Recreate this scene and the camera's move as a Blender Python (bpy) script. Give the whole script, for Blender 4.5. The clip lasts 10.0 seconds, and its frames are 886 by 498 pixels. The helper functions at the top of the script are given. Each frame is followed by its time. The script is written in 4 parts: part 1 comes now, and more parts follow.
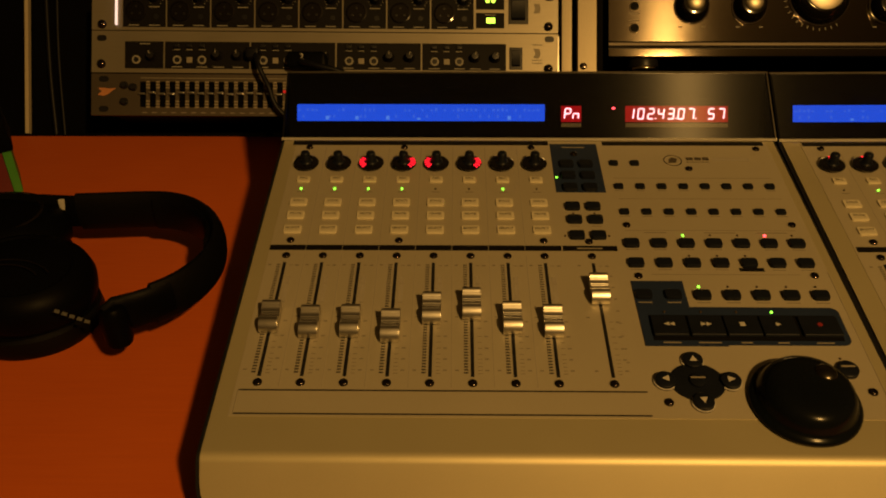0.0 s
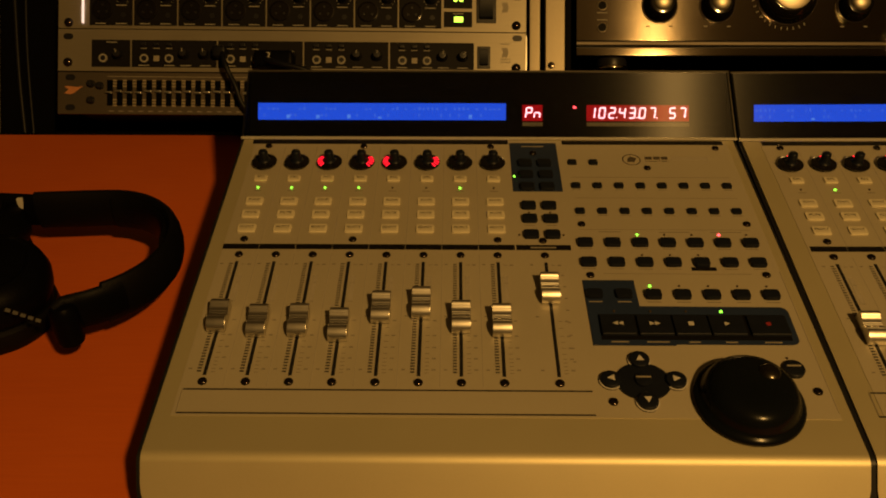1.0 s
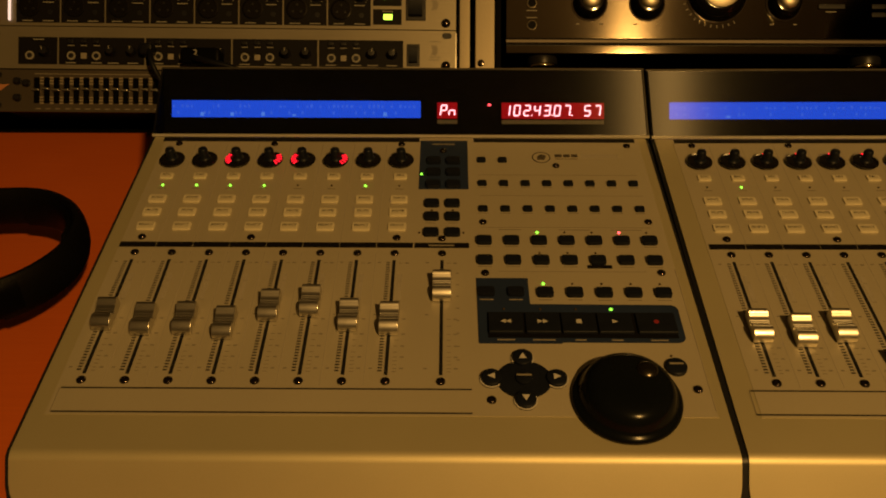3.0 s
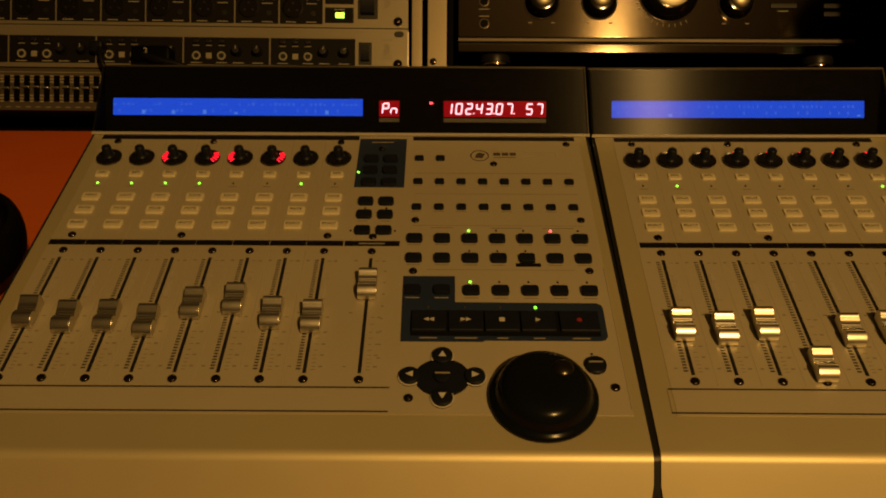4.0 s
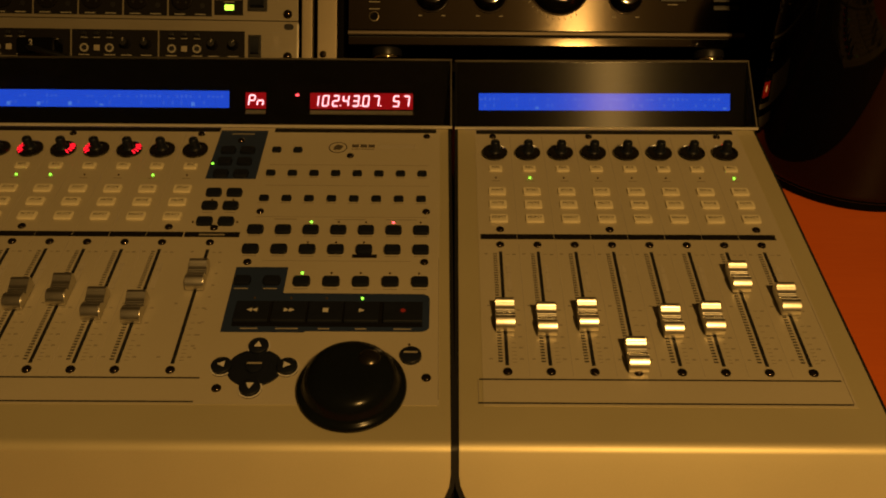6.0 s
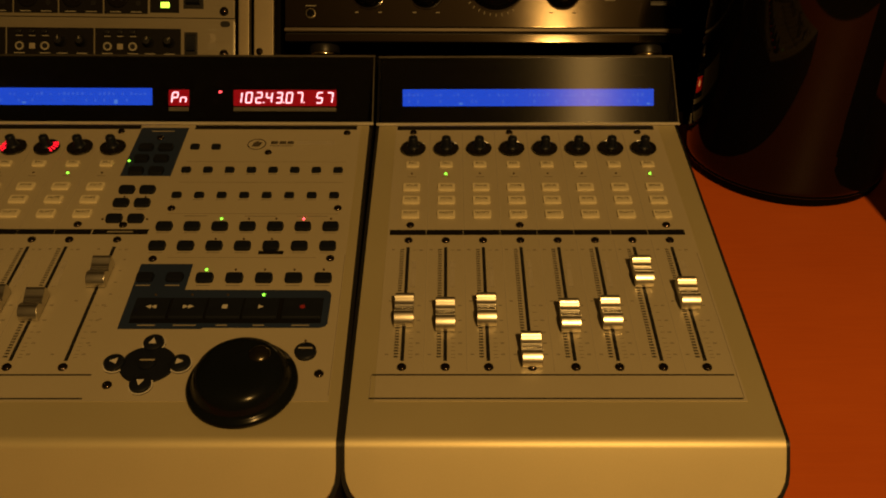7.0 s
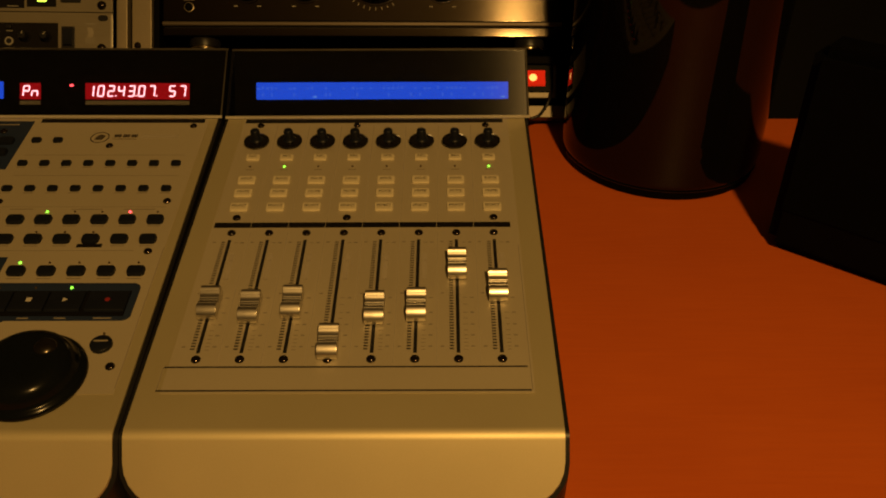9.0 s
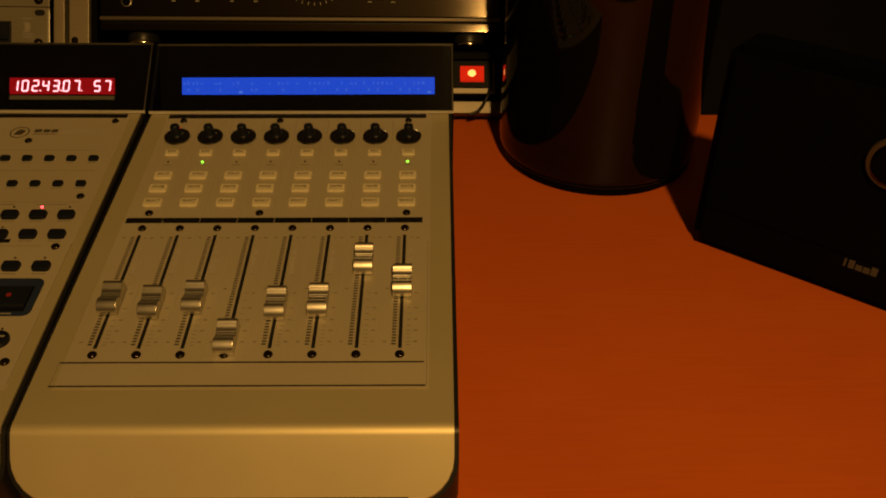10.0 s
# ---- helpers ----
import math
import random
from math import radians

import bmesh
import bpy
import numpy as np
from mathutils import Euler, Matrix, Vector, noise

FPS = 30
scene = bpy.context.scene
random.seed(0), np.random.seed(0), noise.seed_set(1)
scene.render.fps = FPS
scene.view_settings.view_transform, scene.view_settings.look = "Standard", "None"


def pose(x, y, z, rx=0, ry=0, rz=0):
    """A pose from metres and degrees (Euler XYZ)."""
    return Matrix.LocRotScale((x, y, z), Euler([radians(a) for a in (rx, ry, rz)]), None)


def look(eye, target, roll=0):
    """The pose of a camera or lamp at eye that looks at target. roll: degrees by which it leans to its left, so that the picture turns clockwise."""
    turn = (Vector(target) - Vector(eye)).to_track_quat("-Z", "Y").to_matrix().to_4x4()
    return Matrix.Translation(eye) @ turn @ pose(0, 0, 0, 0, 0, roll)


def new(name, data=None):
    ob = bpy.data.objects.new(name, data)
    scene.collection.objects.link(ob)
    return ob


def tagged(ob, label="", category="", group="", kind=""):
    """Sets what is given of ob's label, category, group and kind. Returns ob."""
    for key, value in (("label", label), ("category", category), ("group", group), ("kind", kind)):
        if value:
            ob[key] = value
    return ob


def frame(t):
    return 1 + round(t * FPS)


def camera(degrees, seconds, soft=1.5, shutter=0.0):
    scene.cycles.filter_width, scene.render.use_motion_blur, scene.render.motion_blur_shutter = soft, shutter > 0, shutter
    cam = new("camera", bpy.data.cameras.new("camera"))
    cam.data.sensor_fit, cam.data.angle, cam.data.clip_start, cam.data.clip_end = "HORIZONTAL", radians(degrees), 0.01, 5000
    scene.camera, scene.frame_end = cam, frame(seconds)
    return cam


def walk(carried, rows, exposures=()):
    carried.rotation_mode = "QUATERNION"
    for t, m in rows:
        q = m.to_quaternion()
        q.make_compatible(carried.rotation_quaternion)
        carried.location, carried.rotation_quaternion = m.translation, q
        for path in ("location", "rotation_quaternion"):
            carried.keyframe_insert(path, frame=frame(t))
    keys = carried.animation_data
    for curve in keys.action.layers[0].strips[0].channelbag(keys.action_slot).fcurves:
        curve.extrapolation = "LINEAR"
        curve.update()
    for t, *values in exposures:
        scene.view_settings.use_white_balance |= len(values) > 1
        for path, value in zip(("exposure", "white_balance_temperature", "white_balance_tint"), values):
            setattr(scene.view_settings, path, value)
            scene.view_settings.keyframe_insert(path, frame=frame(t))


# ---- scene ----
# The control surfaces' own frame: x along the faders' row, y up the panel, z out of it; the panel leans 8 degrees.
LEAN, DESK = 8.0, 0.75
BASE = pose(0, 0, DESK + 0.075, LEAN, 0, 0)
cam = camera(55.2, 10.0, 1.9)
PATH = [
    (0, (0.118, -0.441, 0.395), (0.09, 1.06, -0.926), -0.5),
    (0.5, (0.132, -0.44, 0.395), (0.107, 1.06, -0.927), -0.4),
    (1, (0.149, -0.44, 0.394), (0.127, 1.06, -0.928), -0.3),
    (1.5, (0.161, -0.439, 0.394), (0.142, 1.06, -0.93), -0.2),
    (2, (0.179, -0.44, 0.394), (0.161, 1.06, -0.93), -0.1),
    (2.5, (0.197, -0.439, 0.393), (0.183, 1.06, -0.931), -0.1),
    (4, (0.264, -0.438, 0.39), (0.26, 1.061, -0.934), 0.2),
    (4.5, (0.289, -0.438, 0.39), (0.292, 1.059, -0.936), 0.3),
    (5, (0.319, -0.438, 0.389), (0.324, 1.058, -0.938), 0.4),
    (5.5, (0.343, -0.439, 0.388), (0.354, 1.057, -0.94), 0.7),
    (7, (0.433, -0.441, 0.386), (0.45, 1.051, -0.946), 0.5),
    (7.5, (0.461, -0.441, 0.385), (0.483, 1.052, -0.946), 0.6),
    (8, (0.493, -0.442, 0.384), (0.518, 1.049, -0.948), 0.6),
    (8.5, (0.522, -0.443, 0.384), (0.551, 1.047, -0.95), 0.7),
    (9, (0.551, -0.443, 0.382), (0.581, 1.047, -0.952), 0.7),
    (9.5, (0.579, -0.444, 0.382), (0.614, 1.045, -0.954), 0.7),
    (10, (0.608, -0.444, 0.382), (0.652, 1.04, -0.958), 1.1),
]
walk(cam, [(t, BASE @ look(eye, target, roll)) for t, eye, target, roll in PATH], [(0, 0.08), (2.5, 0.0), (5, -0.06), (7.5, -0.1), (10, -0.12)])

# ---- light: one warm lamp high behind the camera, and what the room gives back ----
world = bpy.data.worlds.new("room_air")
world.use_nodes = True
world.node_tree.nodes["Background"].inputs[0].default_value = (1.0, 0.6, 0.25, 1)
world.node_tree.nodes["Background"].inputs[1].default_value = 0.002
scene.world = world
lamp = new("lamp", bpy.data.lights.new("lamp", "POINT"))
lamp.data.energy, lamp.data.color, lamp.data.shadow_soft_size = 134.0, (1.0, 0.54, 0.14), 0.045
lamp.location = (0.85, -1.36, 2.18)
scene.view_settings.exposure = 0.0


# ---- materials ----
def mat(name, color, rough=0.5, metal=0.0, vary=0.12, grain=900.0, blotch=14.0, bump=0.04, brushed=None, aniso=0.0, coat=0.0, stretch=(1, 1, 1), spec=0.5):
    """A surface with two scales of variation in colour and gloss, and a fine relief."""
    m = bpy.data.materials.new(name)
    m.use_nodes = True
    nt = m.node_tree
    b = nt.nodes["Principled BSDF"]
    b.inputs["Metallic"].default_value = metal
    b.inputs["Coat Weight"].default_value = coat
    b.inputs["Specular IOR Level"].default_value = spec
    co = nt.nodes.new("ShaderNodeTexCoord")
    mp = nt.nodes.new("ShaderNodeMapping")
    mp.inputs["Scale"].default_value = stretch
    nt.links.new(co.outputs["Object"], mp.inputs["Vector"])
    fine, wide = nt.nodes.new("ShaderNodeTexNoise"), nt.nodes.new("ShaderNodeTexNoise")
    fine.inputs["Scale"].default_value, fine.inputs["Detail"].default_value = grain, 3
    wide.inputs["Scale"].default_value, wide.inputs["Detail"].default_value = blotch, 4
    nt.links.new(mp.outputs[0], fine.inputs["Vector"])
    nt.links.new(co.outputs["Object"], wide.inputs["Vector"])
    add = nt.nodes.new("ShaderNodeMath")
    add.operation = "ADD"
    nt.links.new(fine.outputs["Fac"], add.inputs[0])
    nt.links.new(wide.outputs["Fac"], add.inputs[1])
    ramp = nt.nodes.new("ShaderNodeMapRange")
    ramp.inputs["From Min"].default_value, ramp.inputs["From Max"].default_value = 0.6, 1.4
    ramp.inputs["To Min"].default_value, ramp.inputs["To Max"].default_value = 1 - vary, 1 + vary
    nt.links.new(add.outputs[0], ramp.inputs["Value"])
    mul = nt.nodes.new("ShaderNodeVectorMath")
    mul.operation = "SCALE"
    mul.inputs[0].default_value = color
    nt.links.new(ramp.outputs[0], mul.inputs["Scale"])
    nt.links.new(mul.outputs[0], b.inputs["Base Color"])
    gloss = nt.nodes.new("ShaderNodeMapRange")
    gloss.inputs["To Min"].default_value, gloss.inputs["To Max"].default_value = rough * 0.85, min(1, rough * 1.15)
    nt.links.new(wide.outputs["Fac"], gloss.inputs["Value"])
    nt.links.new(gloss.outputs[0], b.inputs["Roughness"])
    if bump:
        bp = nt.nodes.new("ShaderNodeBump")
        bp.inputs["Strength"].default_value, bp.inputs["Distance"].default_value = bump, 0.001
        nt.links.new(fine.outputs["Fac"], bp.inputs["Height"])
        nt.links.new(bp.outputs[0], b.inputs["Normal"])
    if brushed:
        tan = nt.nodes.new("ShaderNodeCombineXYZ")
        for i in range(3):
            tan.inputs[i].default_value = brushed[i]
        b.inputs["Anisotropic"].default_value = aniso
        nt.links.new(tan.outputs[0], b.inputs["Tangent"])
    return m


def glow(name, color, strength, base=(0.02, 0.02, 0.02), spec=0.0):
    m = bpy.data.materials.new(name)
    m.use_nodes = True
    b = m.node_tree.nodes["Principled BSDF"]
    b.inputs["Base Color"].default_value = (*base, 1)
    b.inputs["Roughness"].default_value = 0.3
    b.inputs["Specular IOR Level"].default_value = spec
    b.inputs["Emission Color"].default_value = (*color, 1)
    b.inputs["Emission Strength"].default_value = strength
    return m


def smoked(name, tint, rough, tangent):
    """A thin tinted sheet: what passes through, and a gloss on its face."""
    m = bpy.data.materials.new(name)
    m.use_nodes = True
    nt = m.node_tree
    nt.nodes.remove(nt.nodes["Principled BSDF"])
    clear, gloss = nt.nodes.new("ShaderNodeBsdfTransparent"), nt.nodes.new("ShaderNodeBsdfAnisotropic")
    fr, mix = nt.nodes.new("ShaderNodeFresnel"), nt.nodes.new("ShaderNodeMixShader")
    tan = nt.nodes.new("ShaderNodeCombineXYZ")
    for i in range(3):
        tan.inputs[i].default_value = tangent[i]
    clear.inputs["Color"].default_value = (*tint, 1)
    gloss.inputs["Roughness"].default_value, gloss.inputs["Anisotropy"].default_value = rough, 0.8
    fr.inputs["IOR"].default_value = 1.26
    nt.links.new(tan.outputs[0], gloss.inputs["Tangent"])
    nt.links.new(fr.outputs[0], mix.inputs[0])
    nt.links.new(clear.outputs[0], mix.inputs[1])
    nt.links.new(gloss.outputs[0], mix.inputs[2])
    nt.links.new(mix.outputs[0], nt.nodes["Material Output"].inputs[0])
    return m


def laminate(name):
    """Orange-stained beech: long grain across the desk, darker flecks and dull patches."""
    m = mat(name, (0.56, 0.125, 0.018), 0.48, vary=0.0, bump=0.0)
    nt = m.node_tree
    b = nt.nodes["Principled BSDF"]
    co = nt.nodes.new("ShaderNodeTexCoord")
    mp = nt.nodes.new("ShaderNodeMapping")
    mp.inputs["Scale"].default_value = (3, 60, 60)
    grain, patch = nt.nodes.new("ShaderNodeTexNoise"), nt.nodes.new("ShaderNodeTexNoise")
    grain.inputs["Scale"].default_value, grain.inputs["Detail"].default_value = 6, 8
    patch.inputs["Scale"].default_value, patch.inputs["Detail"].default_value = 7, 4
    nt.links.new(co.outputs["Object"], mp.inputs[0])
    nt.links.new(mp.outputs[0], grain.inputs["Vector"])
    nt.links.new(co.outputs["Object"], patch.inputs["Vector"])
    ramp = nt.nodes.new("ShaderNodeValToRGB")
    ramp.color_ramp.elements[0].position, ramp.color_ramp.elements[1].position = 0.3, 0.72
    ramp.color_ramp.elements[0].color, ramp.color_ramp.elements[1].color = (0.41, 0.075, 0.008, 1), (0.48, 0.097, 0.010, 1)
    mid = nt.nodes.new("ShaderNodeMath")
    mid.operation = "ADD"
    half = nt.nodes.new("ShaderNodeMath")
    half.operation = "MULTIPLY"
    half.inputs[1].default_value = 0.5
    nt.links.new(grain.outputs["Fac"], mid.inputs[0])
    nt.links.new(patch.outputs["Fac"], mid.inputs[1])
    nt.links.new(mid.outputs[0], half.inputs[0])
    nt.links.new(half.outputs[0], ramp.inputs[0])
    nt.links.new(ramp.outputs[0], b.inputs["Base Color"])
    bp = nt.nodes.new("ShaderNodeBump")
    bp.inputs["Strength"].default_value, bp.inputs["Distance"].default_value = 0.05, 0.001
    nt.links.new(grain.outputs["Fac"], bp.inputs["Height"])
    nt.links.new(bp.outputs[0], b.inputs["Normal"])
    return m


RACK_UP = 48.0  # the rack fronts' slope in the control surfaces' frame
up_rack = (0.0, math.cos(radians(RACK_UP + LEAN)), math.sin(radians(RACK_UP + LEAN)))
SILVER = mat("silver_paint", (0.44, 0.395, 0.25), 0.47, 0.55, 0.05, 1500, 9, 0.05)
OVERLAY = mat("panel_overlay", (0.42, 0.38, 0.285), 0.5, 0.45, 0.05, 1500, 9, 0.05)
BLACK = mat("black_plastic", (0.009, 0.009, 0.010), 0.38, 0, 0.2, 1200, 20, 0.06, spec=0.22)
GLOSS = mat("glossy_black_plastic", (0.005, 0.0045, 0.0045), 0.1, 0, 0.2, 300, 20, 0.0, spec=0.6)
DARKBLUE = mat("blue_grey_print", (0.012, 0.020, 0.046), 0.5, 0, 0.12, 1500, 30, 0.03, spec=0.15)
RUBBER = mat("dark_rubber", (0.006, 0.0075, 0.012), 0.4, 0, 0.2, 1000, 60, 0.05, spec=0.12)
# key face toned below the keycap, so the rim looks lit by colour
IVORYFACE = mat("shaded_key_face", (0.40, 0.365, 0.265), 0.5, 0, 0.1, 600, 80, 0.02)
IVORY = mat("ivory_keycap", (0.48, 0.44, 0.32), 0.42, 0, 0.08, 600, 50, 0.02)
INK = mat("dark_ink", (0.02, 0.018, 0.016), 0.6, 0, 0.15, 600, 60, 0, spec=0.2)
FAINT = mat("faded_ink", (0.19, 0.17, 0.13), 0.6, 0, 0.15, 600, 60, 0)
COLUMN = mat("column_print", (0.27, 0.245, 0.195), 0.5, 0, 0.1, 600, 60, 0)
PALE = mat("pale_ink", (0.38, 0.365, 0.33), 0.6, 0, 0.15, 600, 60, 0)
REDINK = mat("red_ink", (0.17, 0.012, 0.014), 0.5, 0, 0.15, 600, 60, 0)
GLINT = mat("bright_gold_ring", (0.85, 0.74, 0.5), 0.12, 1.0, 0.05, 900, 40, 0)
CHROME = mat("satin_chrome_cap", (0.60, 0.58, 0.53), 0.31, 1.0, 0.06, 1500, 40, 0.04)
SCREW = mat("black_screw", (0.05, 0.04, 0.035), 0.16, 0.9, 0.2, 900, 90, 0.0)
HOUSING = mat("black_housing", (0.005, 0.005, 0.005), 0.7, 0, 0.2, 900, 20, 0.08, spec=0.02)
WINDOW = smoked("smoked_window", (0.80, 0.80, 0.80), 0.34, (1.0, 0.0, 0.0))
EDGE = mat("polished_edge", (0.60, 0.57, 0.49), 0.25, 0.5, 0.08, 900, 30, 0.02)
RIM = mat("dark_polished_rim", (0.30, 0.28, 0.235), 0.34, 1.0, 0.08, 900, 30, 0.02)
LCD = glow("blue_backlight", (0.016, 0.105, 0.97), 1.0)
LCDINK = glow("lit_characters", (0.10, 0.27, 1.0), 1.05)
LEDBACK = glow("red_display", (1.0, 0.0, 0.012), 0.42)
SEGMENT = glow("lit_segment", (1.0, 0.42, 0.44), 4.0)
GREEN = glow("green_led", (0.28, 1.0, 0.05), 2.6)
REDLED = glow("red_led", (1.0, 0.06, 0.07), 5.0)
SPOKE = glow("red_knob_light", (1.0, 0.008, 0.022), 1.9)
OFFLED = mat("unlit_led", (0.05, 0.035, 0.02), 0.25, 0, 0.1, 600, 60, 0)
RACKFACE = mat("champagne_rack_face", (0.205, 0.185, 0.14), 0.42, 0.45, 0.08, 700, 12, 0.04, up_rack, 0.4, stretch=(0.05, 1, 1))
DARKFACE = mat("dark_rack_print", (0.0055, 0.005, 0.0047), 0.55, 0, 0.25, 700, 20, 0.04, spec=0.08)
RACKINK = mat("dull_rack_ink", (0.20, 0.19, 0.16), 0.6, 0, 0.2, 600, 60, 0, spec=0.2)
BRONZE = mat("bronze_rack_face", (0.070, 0.057, 0.042), 0.45, 0.5, 0.12, 700, 12, 0.05)
AMPFACE = mat("brushed_amplifier_face", (0.115, 0.098, 0.076), 0.125, 1.0, 0.07, 900, 10, 0.03, up_rack, 0.97, stretch=(0.03, 1, 1))
RAIL = mat("brass_coloured_rail", (0.22, 0.19, 0.135), 0.42, 0.5, 0.12, 600, 15, 0.05)
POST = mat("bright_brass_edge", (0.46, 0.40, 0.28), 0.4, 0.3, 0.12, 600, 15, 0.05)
CABINET = mat("black_cabinet", (0.0016, 0.0015, 0.0014), 0.6, 0, 0.25, 300, 8, 0.06, spec=0.03)
LEATHER = mat("black_leatherette", (0.003, 0.0027, 0.0025), 0.5, 0, 0.25, 700, 30, 0.25, spec=0.07)
CYLSKIN = mat("polished_black_metal", (0.024, 0.021, 0.020), 0.035, 0.9, 0.06, 300, 6, 0.0)
DEADBLACK = mat("dull_black_plastic", (0.0018, 0.0018, 0.0018), 0.42, 0, 0.25, 900, 30, 0.1, spec=0.03)
GRILLE = mat("black_speaker_cloth", (0.0017, 0.0017, 0.0016), 0.8, 0, 0.25, 1500, 30, 0.3, spec=0.02)
DESKTOP = laminate("orange_beech_laminate")
WALL = mat("dim_plaster", (0.045, 0.039, 0.033), 0.85, 0, 0.1, 150, 3, 0.1)
CARPET = mat("dark_carpet", (0.05, 0.045, 0.04), 0.95, 0, 0.25, 400, 6, 0.3)
REDROCKER = glow("lit_red_rocker", (1.0, 0.03, 0.005), 0.5, (0.3, 0.01, 0.01))
NEON = glow("neon_core", (1.0, 0.36, 0.08), 2.6)
GREENCARD = mat("green_card", (0.04, 0.19, 0.022), 0.5, 0, 0.15, 400, 30, 0.02)
REDCARD = mat("dark_red_card", (0.09, 0.012, 0.010), 0.5, 0, 0.15, 400, 30, 0.02)


# ---- mesh helpers, in millimetres ----
def mesh_of(name, bm, material, smooth=True):
    bmesh.ops.recalc_face_normals(bm, faces=bm.faces)
    bm.transform(Matrix.Scale(0.001, 4))
    bm.normal_update()
    normals = []
    if smooth:
        # corner normals weighted by area, so that flats stay flat between their rounded edges
        sized = {f: (f.normal.copy(), f.calc_area()) for f in bm.faces}
        for f in bm.faces:
            own = sized[f][0]
            for v in f.verts:
                total = Vector((0, 0, 0))
                for other in v.link_faces:
                    n, area = sized[other]
                    if n.dot(own) > 0.79:
                        total += n * area
                normals.append(total.normalized() if total.length > 0 else own)
    me = bpy.data.meshes.new(name)
    bm.to_mesh(me)
    bm.free()
    me.materials.append(material)
    if smooth:
        for f in me.polygons:
            f.use_smooth = True
        me.normals_split_custom_set(normals)
    return me


def put(name, me, parent, x=0, y=0, z=0, rz=0, label=""):
    """One more object on a mesh, under a thing or a part; millimetres."""
    ob = new(name, me)
    ob.parent = parent
    ob.matrix_basis = pose(x / 1000, y / 1000, z / 1000, 0, 0, rz)
    return tagged(ob, label)


def part(name, bm, material, parent, label="", smooth=True):
    return put(name, mesh_of(name, bm, material, smooth), parent, label=label)


def thing(name, m, label, category, group="", kind=""):
    ob = new(name)
    ob.empty_display_size = 0.02
    ob.matrix_basis = m
    return tagged(ob, label, category, group, kind)


def box(x0, x1, y0, y1, z0, z1, bevel=0.0, taper=0.0, bm=None, seg=2):
    bm = bm or bmesh.new()
    t = taper
    vs = [bm.verts.new(c) for c in ((x0, y0, z0), (x1, y0, z0), (x1, y1, z0), (x0, y1, z0), (x0 + t, y0 + t, z1), (x1 - t, y0 + t, z1), (x1 - t, y1 - t, z1), (x0 + t, y1 - t, z1))]
    fs = [bm.faces.new([vs[i] for i in f]) for f in ((3, 2, 1, 0), (4, 5, 6, 7), (0, 1, 5, 4), (1, 2, 6, 5), (2, 3, 7, 6), (3, 0, 4, 7))]
    if bevel:
        es = list({e for f in fs for e in f.edges})
        bmesh.ops.bevel(bm, geom=es, offset=bevel, segments=seg, affect="EDGES", profile=0.5)
    return bm


def lathe(profile, cx=0, cy=0, seg=28, bm=None, cap=True):
    """A turned form: (radius, height) from the bottom up."""
    bm = bm or bmesh.new()
    rings = []
    for r, z in profile:
        if r < 1e-6:
            rings.append([bm.verts.new((cx, cy, z))])
        else:
            rings.append([bm.verts.new((cx + r * math.cos(2 * math.pi * i / seg), cy + r * math.sin(2 * math.pi * i / seg), z)) for i in range(seg)])
    for a, b in zip(rings, rings[1:]):
        for i in range(seg):
            j = (i + 1) % seg
            if len(a) == 1:
                bm.faces.new((a[0], b[i], b[j]))
            elif len(b) == 1:
                bm.faces.new((a[i], a[j], b[0]))
            else:
                bm.faces.new((a[i], a[j], b[j], b[i]))
    if cap:
        for ring, flip in ((rings[0], True), (rings[-1], False)):
            if len(ring) > 1:
                bm.faces.new(ring[::-1] if flip else ring)
    return bm


def slab(points, z0, z1, bm=None):
    """A flat outline with thickness."""
    bm = bm or bmesh.new()
    lo, hi = [bm.verts.new((x, y, z0)) for x, y in points], [bm.verts.new((x, y, z1)) for x, y in points]
    bm.faces.new(lo[::-1]), bm.faces.new(hi)
    for i in range(len(points)):
        j = (i + 1) % len(points)
        bm.faces.new((lo[i], lo[j], hi[j], hi[i]))
    return bm


def extrude_x(profile, x0, x1, bm=None, closed=True):
    """A profile of (y, z) drawn out along x."""
    bm = bm or bmesh.new()
    a, b = [bm.verts.new((x0, y, z)) for y, z in profile], [bm.verts.new((x1, y, z)) for y, z in profile]
    n = len(profile)
    for i in range(n if closed else n - 1):
        j = (i + 1) % n
        bm.faces.new((a[i], a[j], b[j], b[i]))
    if closed:
        bm.faces.new(a[::-1]), bm.faces.new(b)
    return bm


def tube(path, r, seg=10, bm=None, flat=None):
    """A round (or, with flat=(wide, high), an oval) rod along points."""
    bm = bm or bmesh.new()
    path = [Vector(p) for p in path]
    rings = []
    for i, p in enumerate(path):
        d = (path[min(i + 1, len(path) - 1)] - path[max(i - 1, 0)]).normalized()
        side = d.cross(Vector((0, 0, 1)))
        side = side.normalized() if side.length > 1e-4 else Vector((1, 0, 0))
        top = side.cross(d)
        w, h = flat or (r, r)
        rings.append([bm.verts.new(p + side * w * math.cos(2 * math.pi * k / seg) + top * h * math.sin(2 * math.pi * k / seg)) for k in range(seg)])
    for a, b in zip(rings, rings[1:]):
        for k in range(seg):
            bm.faces.new((a[k], a[(k + 1) % seg], b[(k + 1) % seg], b[k]))
    bm.faces.new(rings[0][::-1]), bm.faces.new(rings[-1])
    return bm


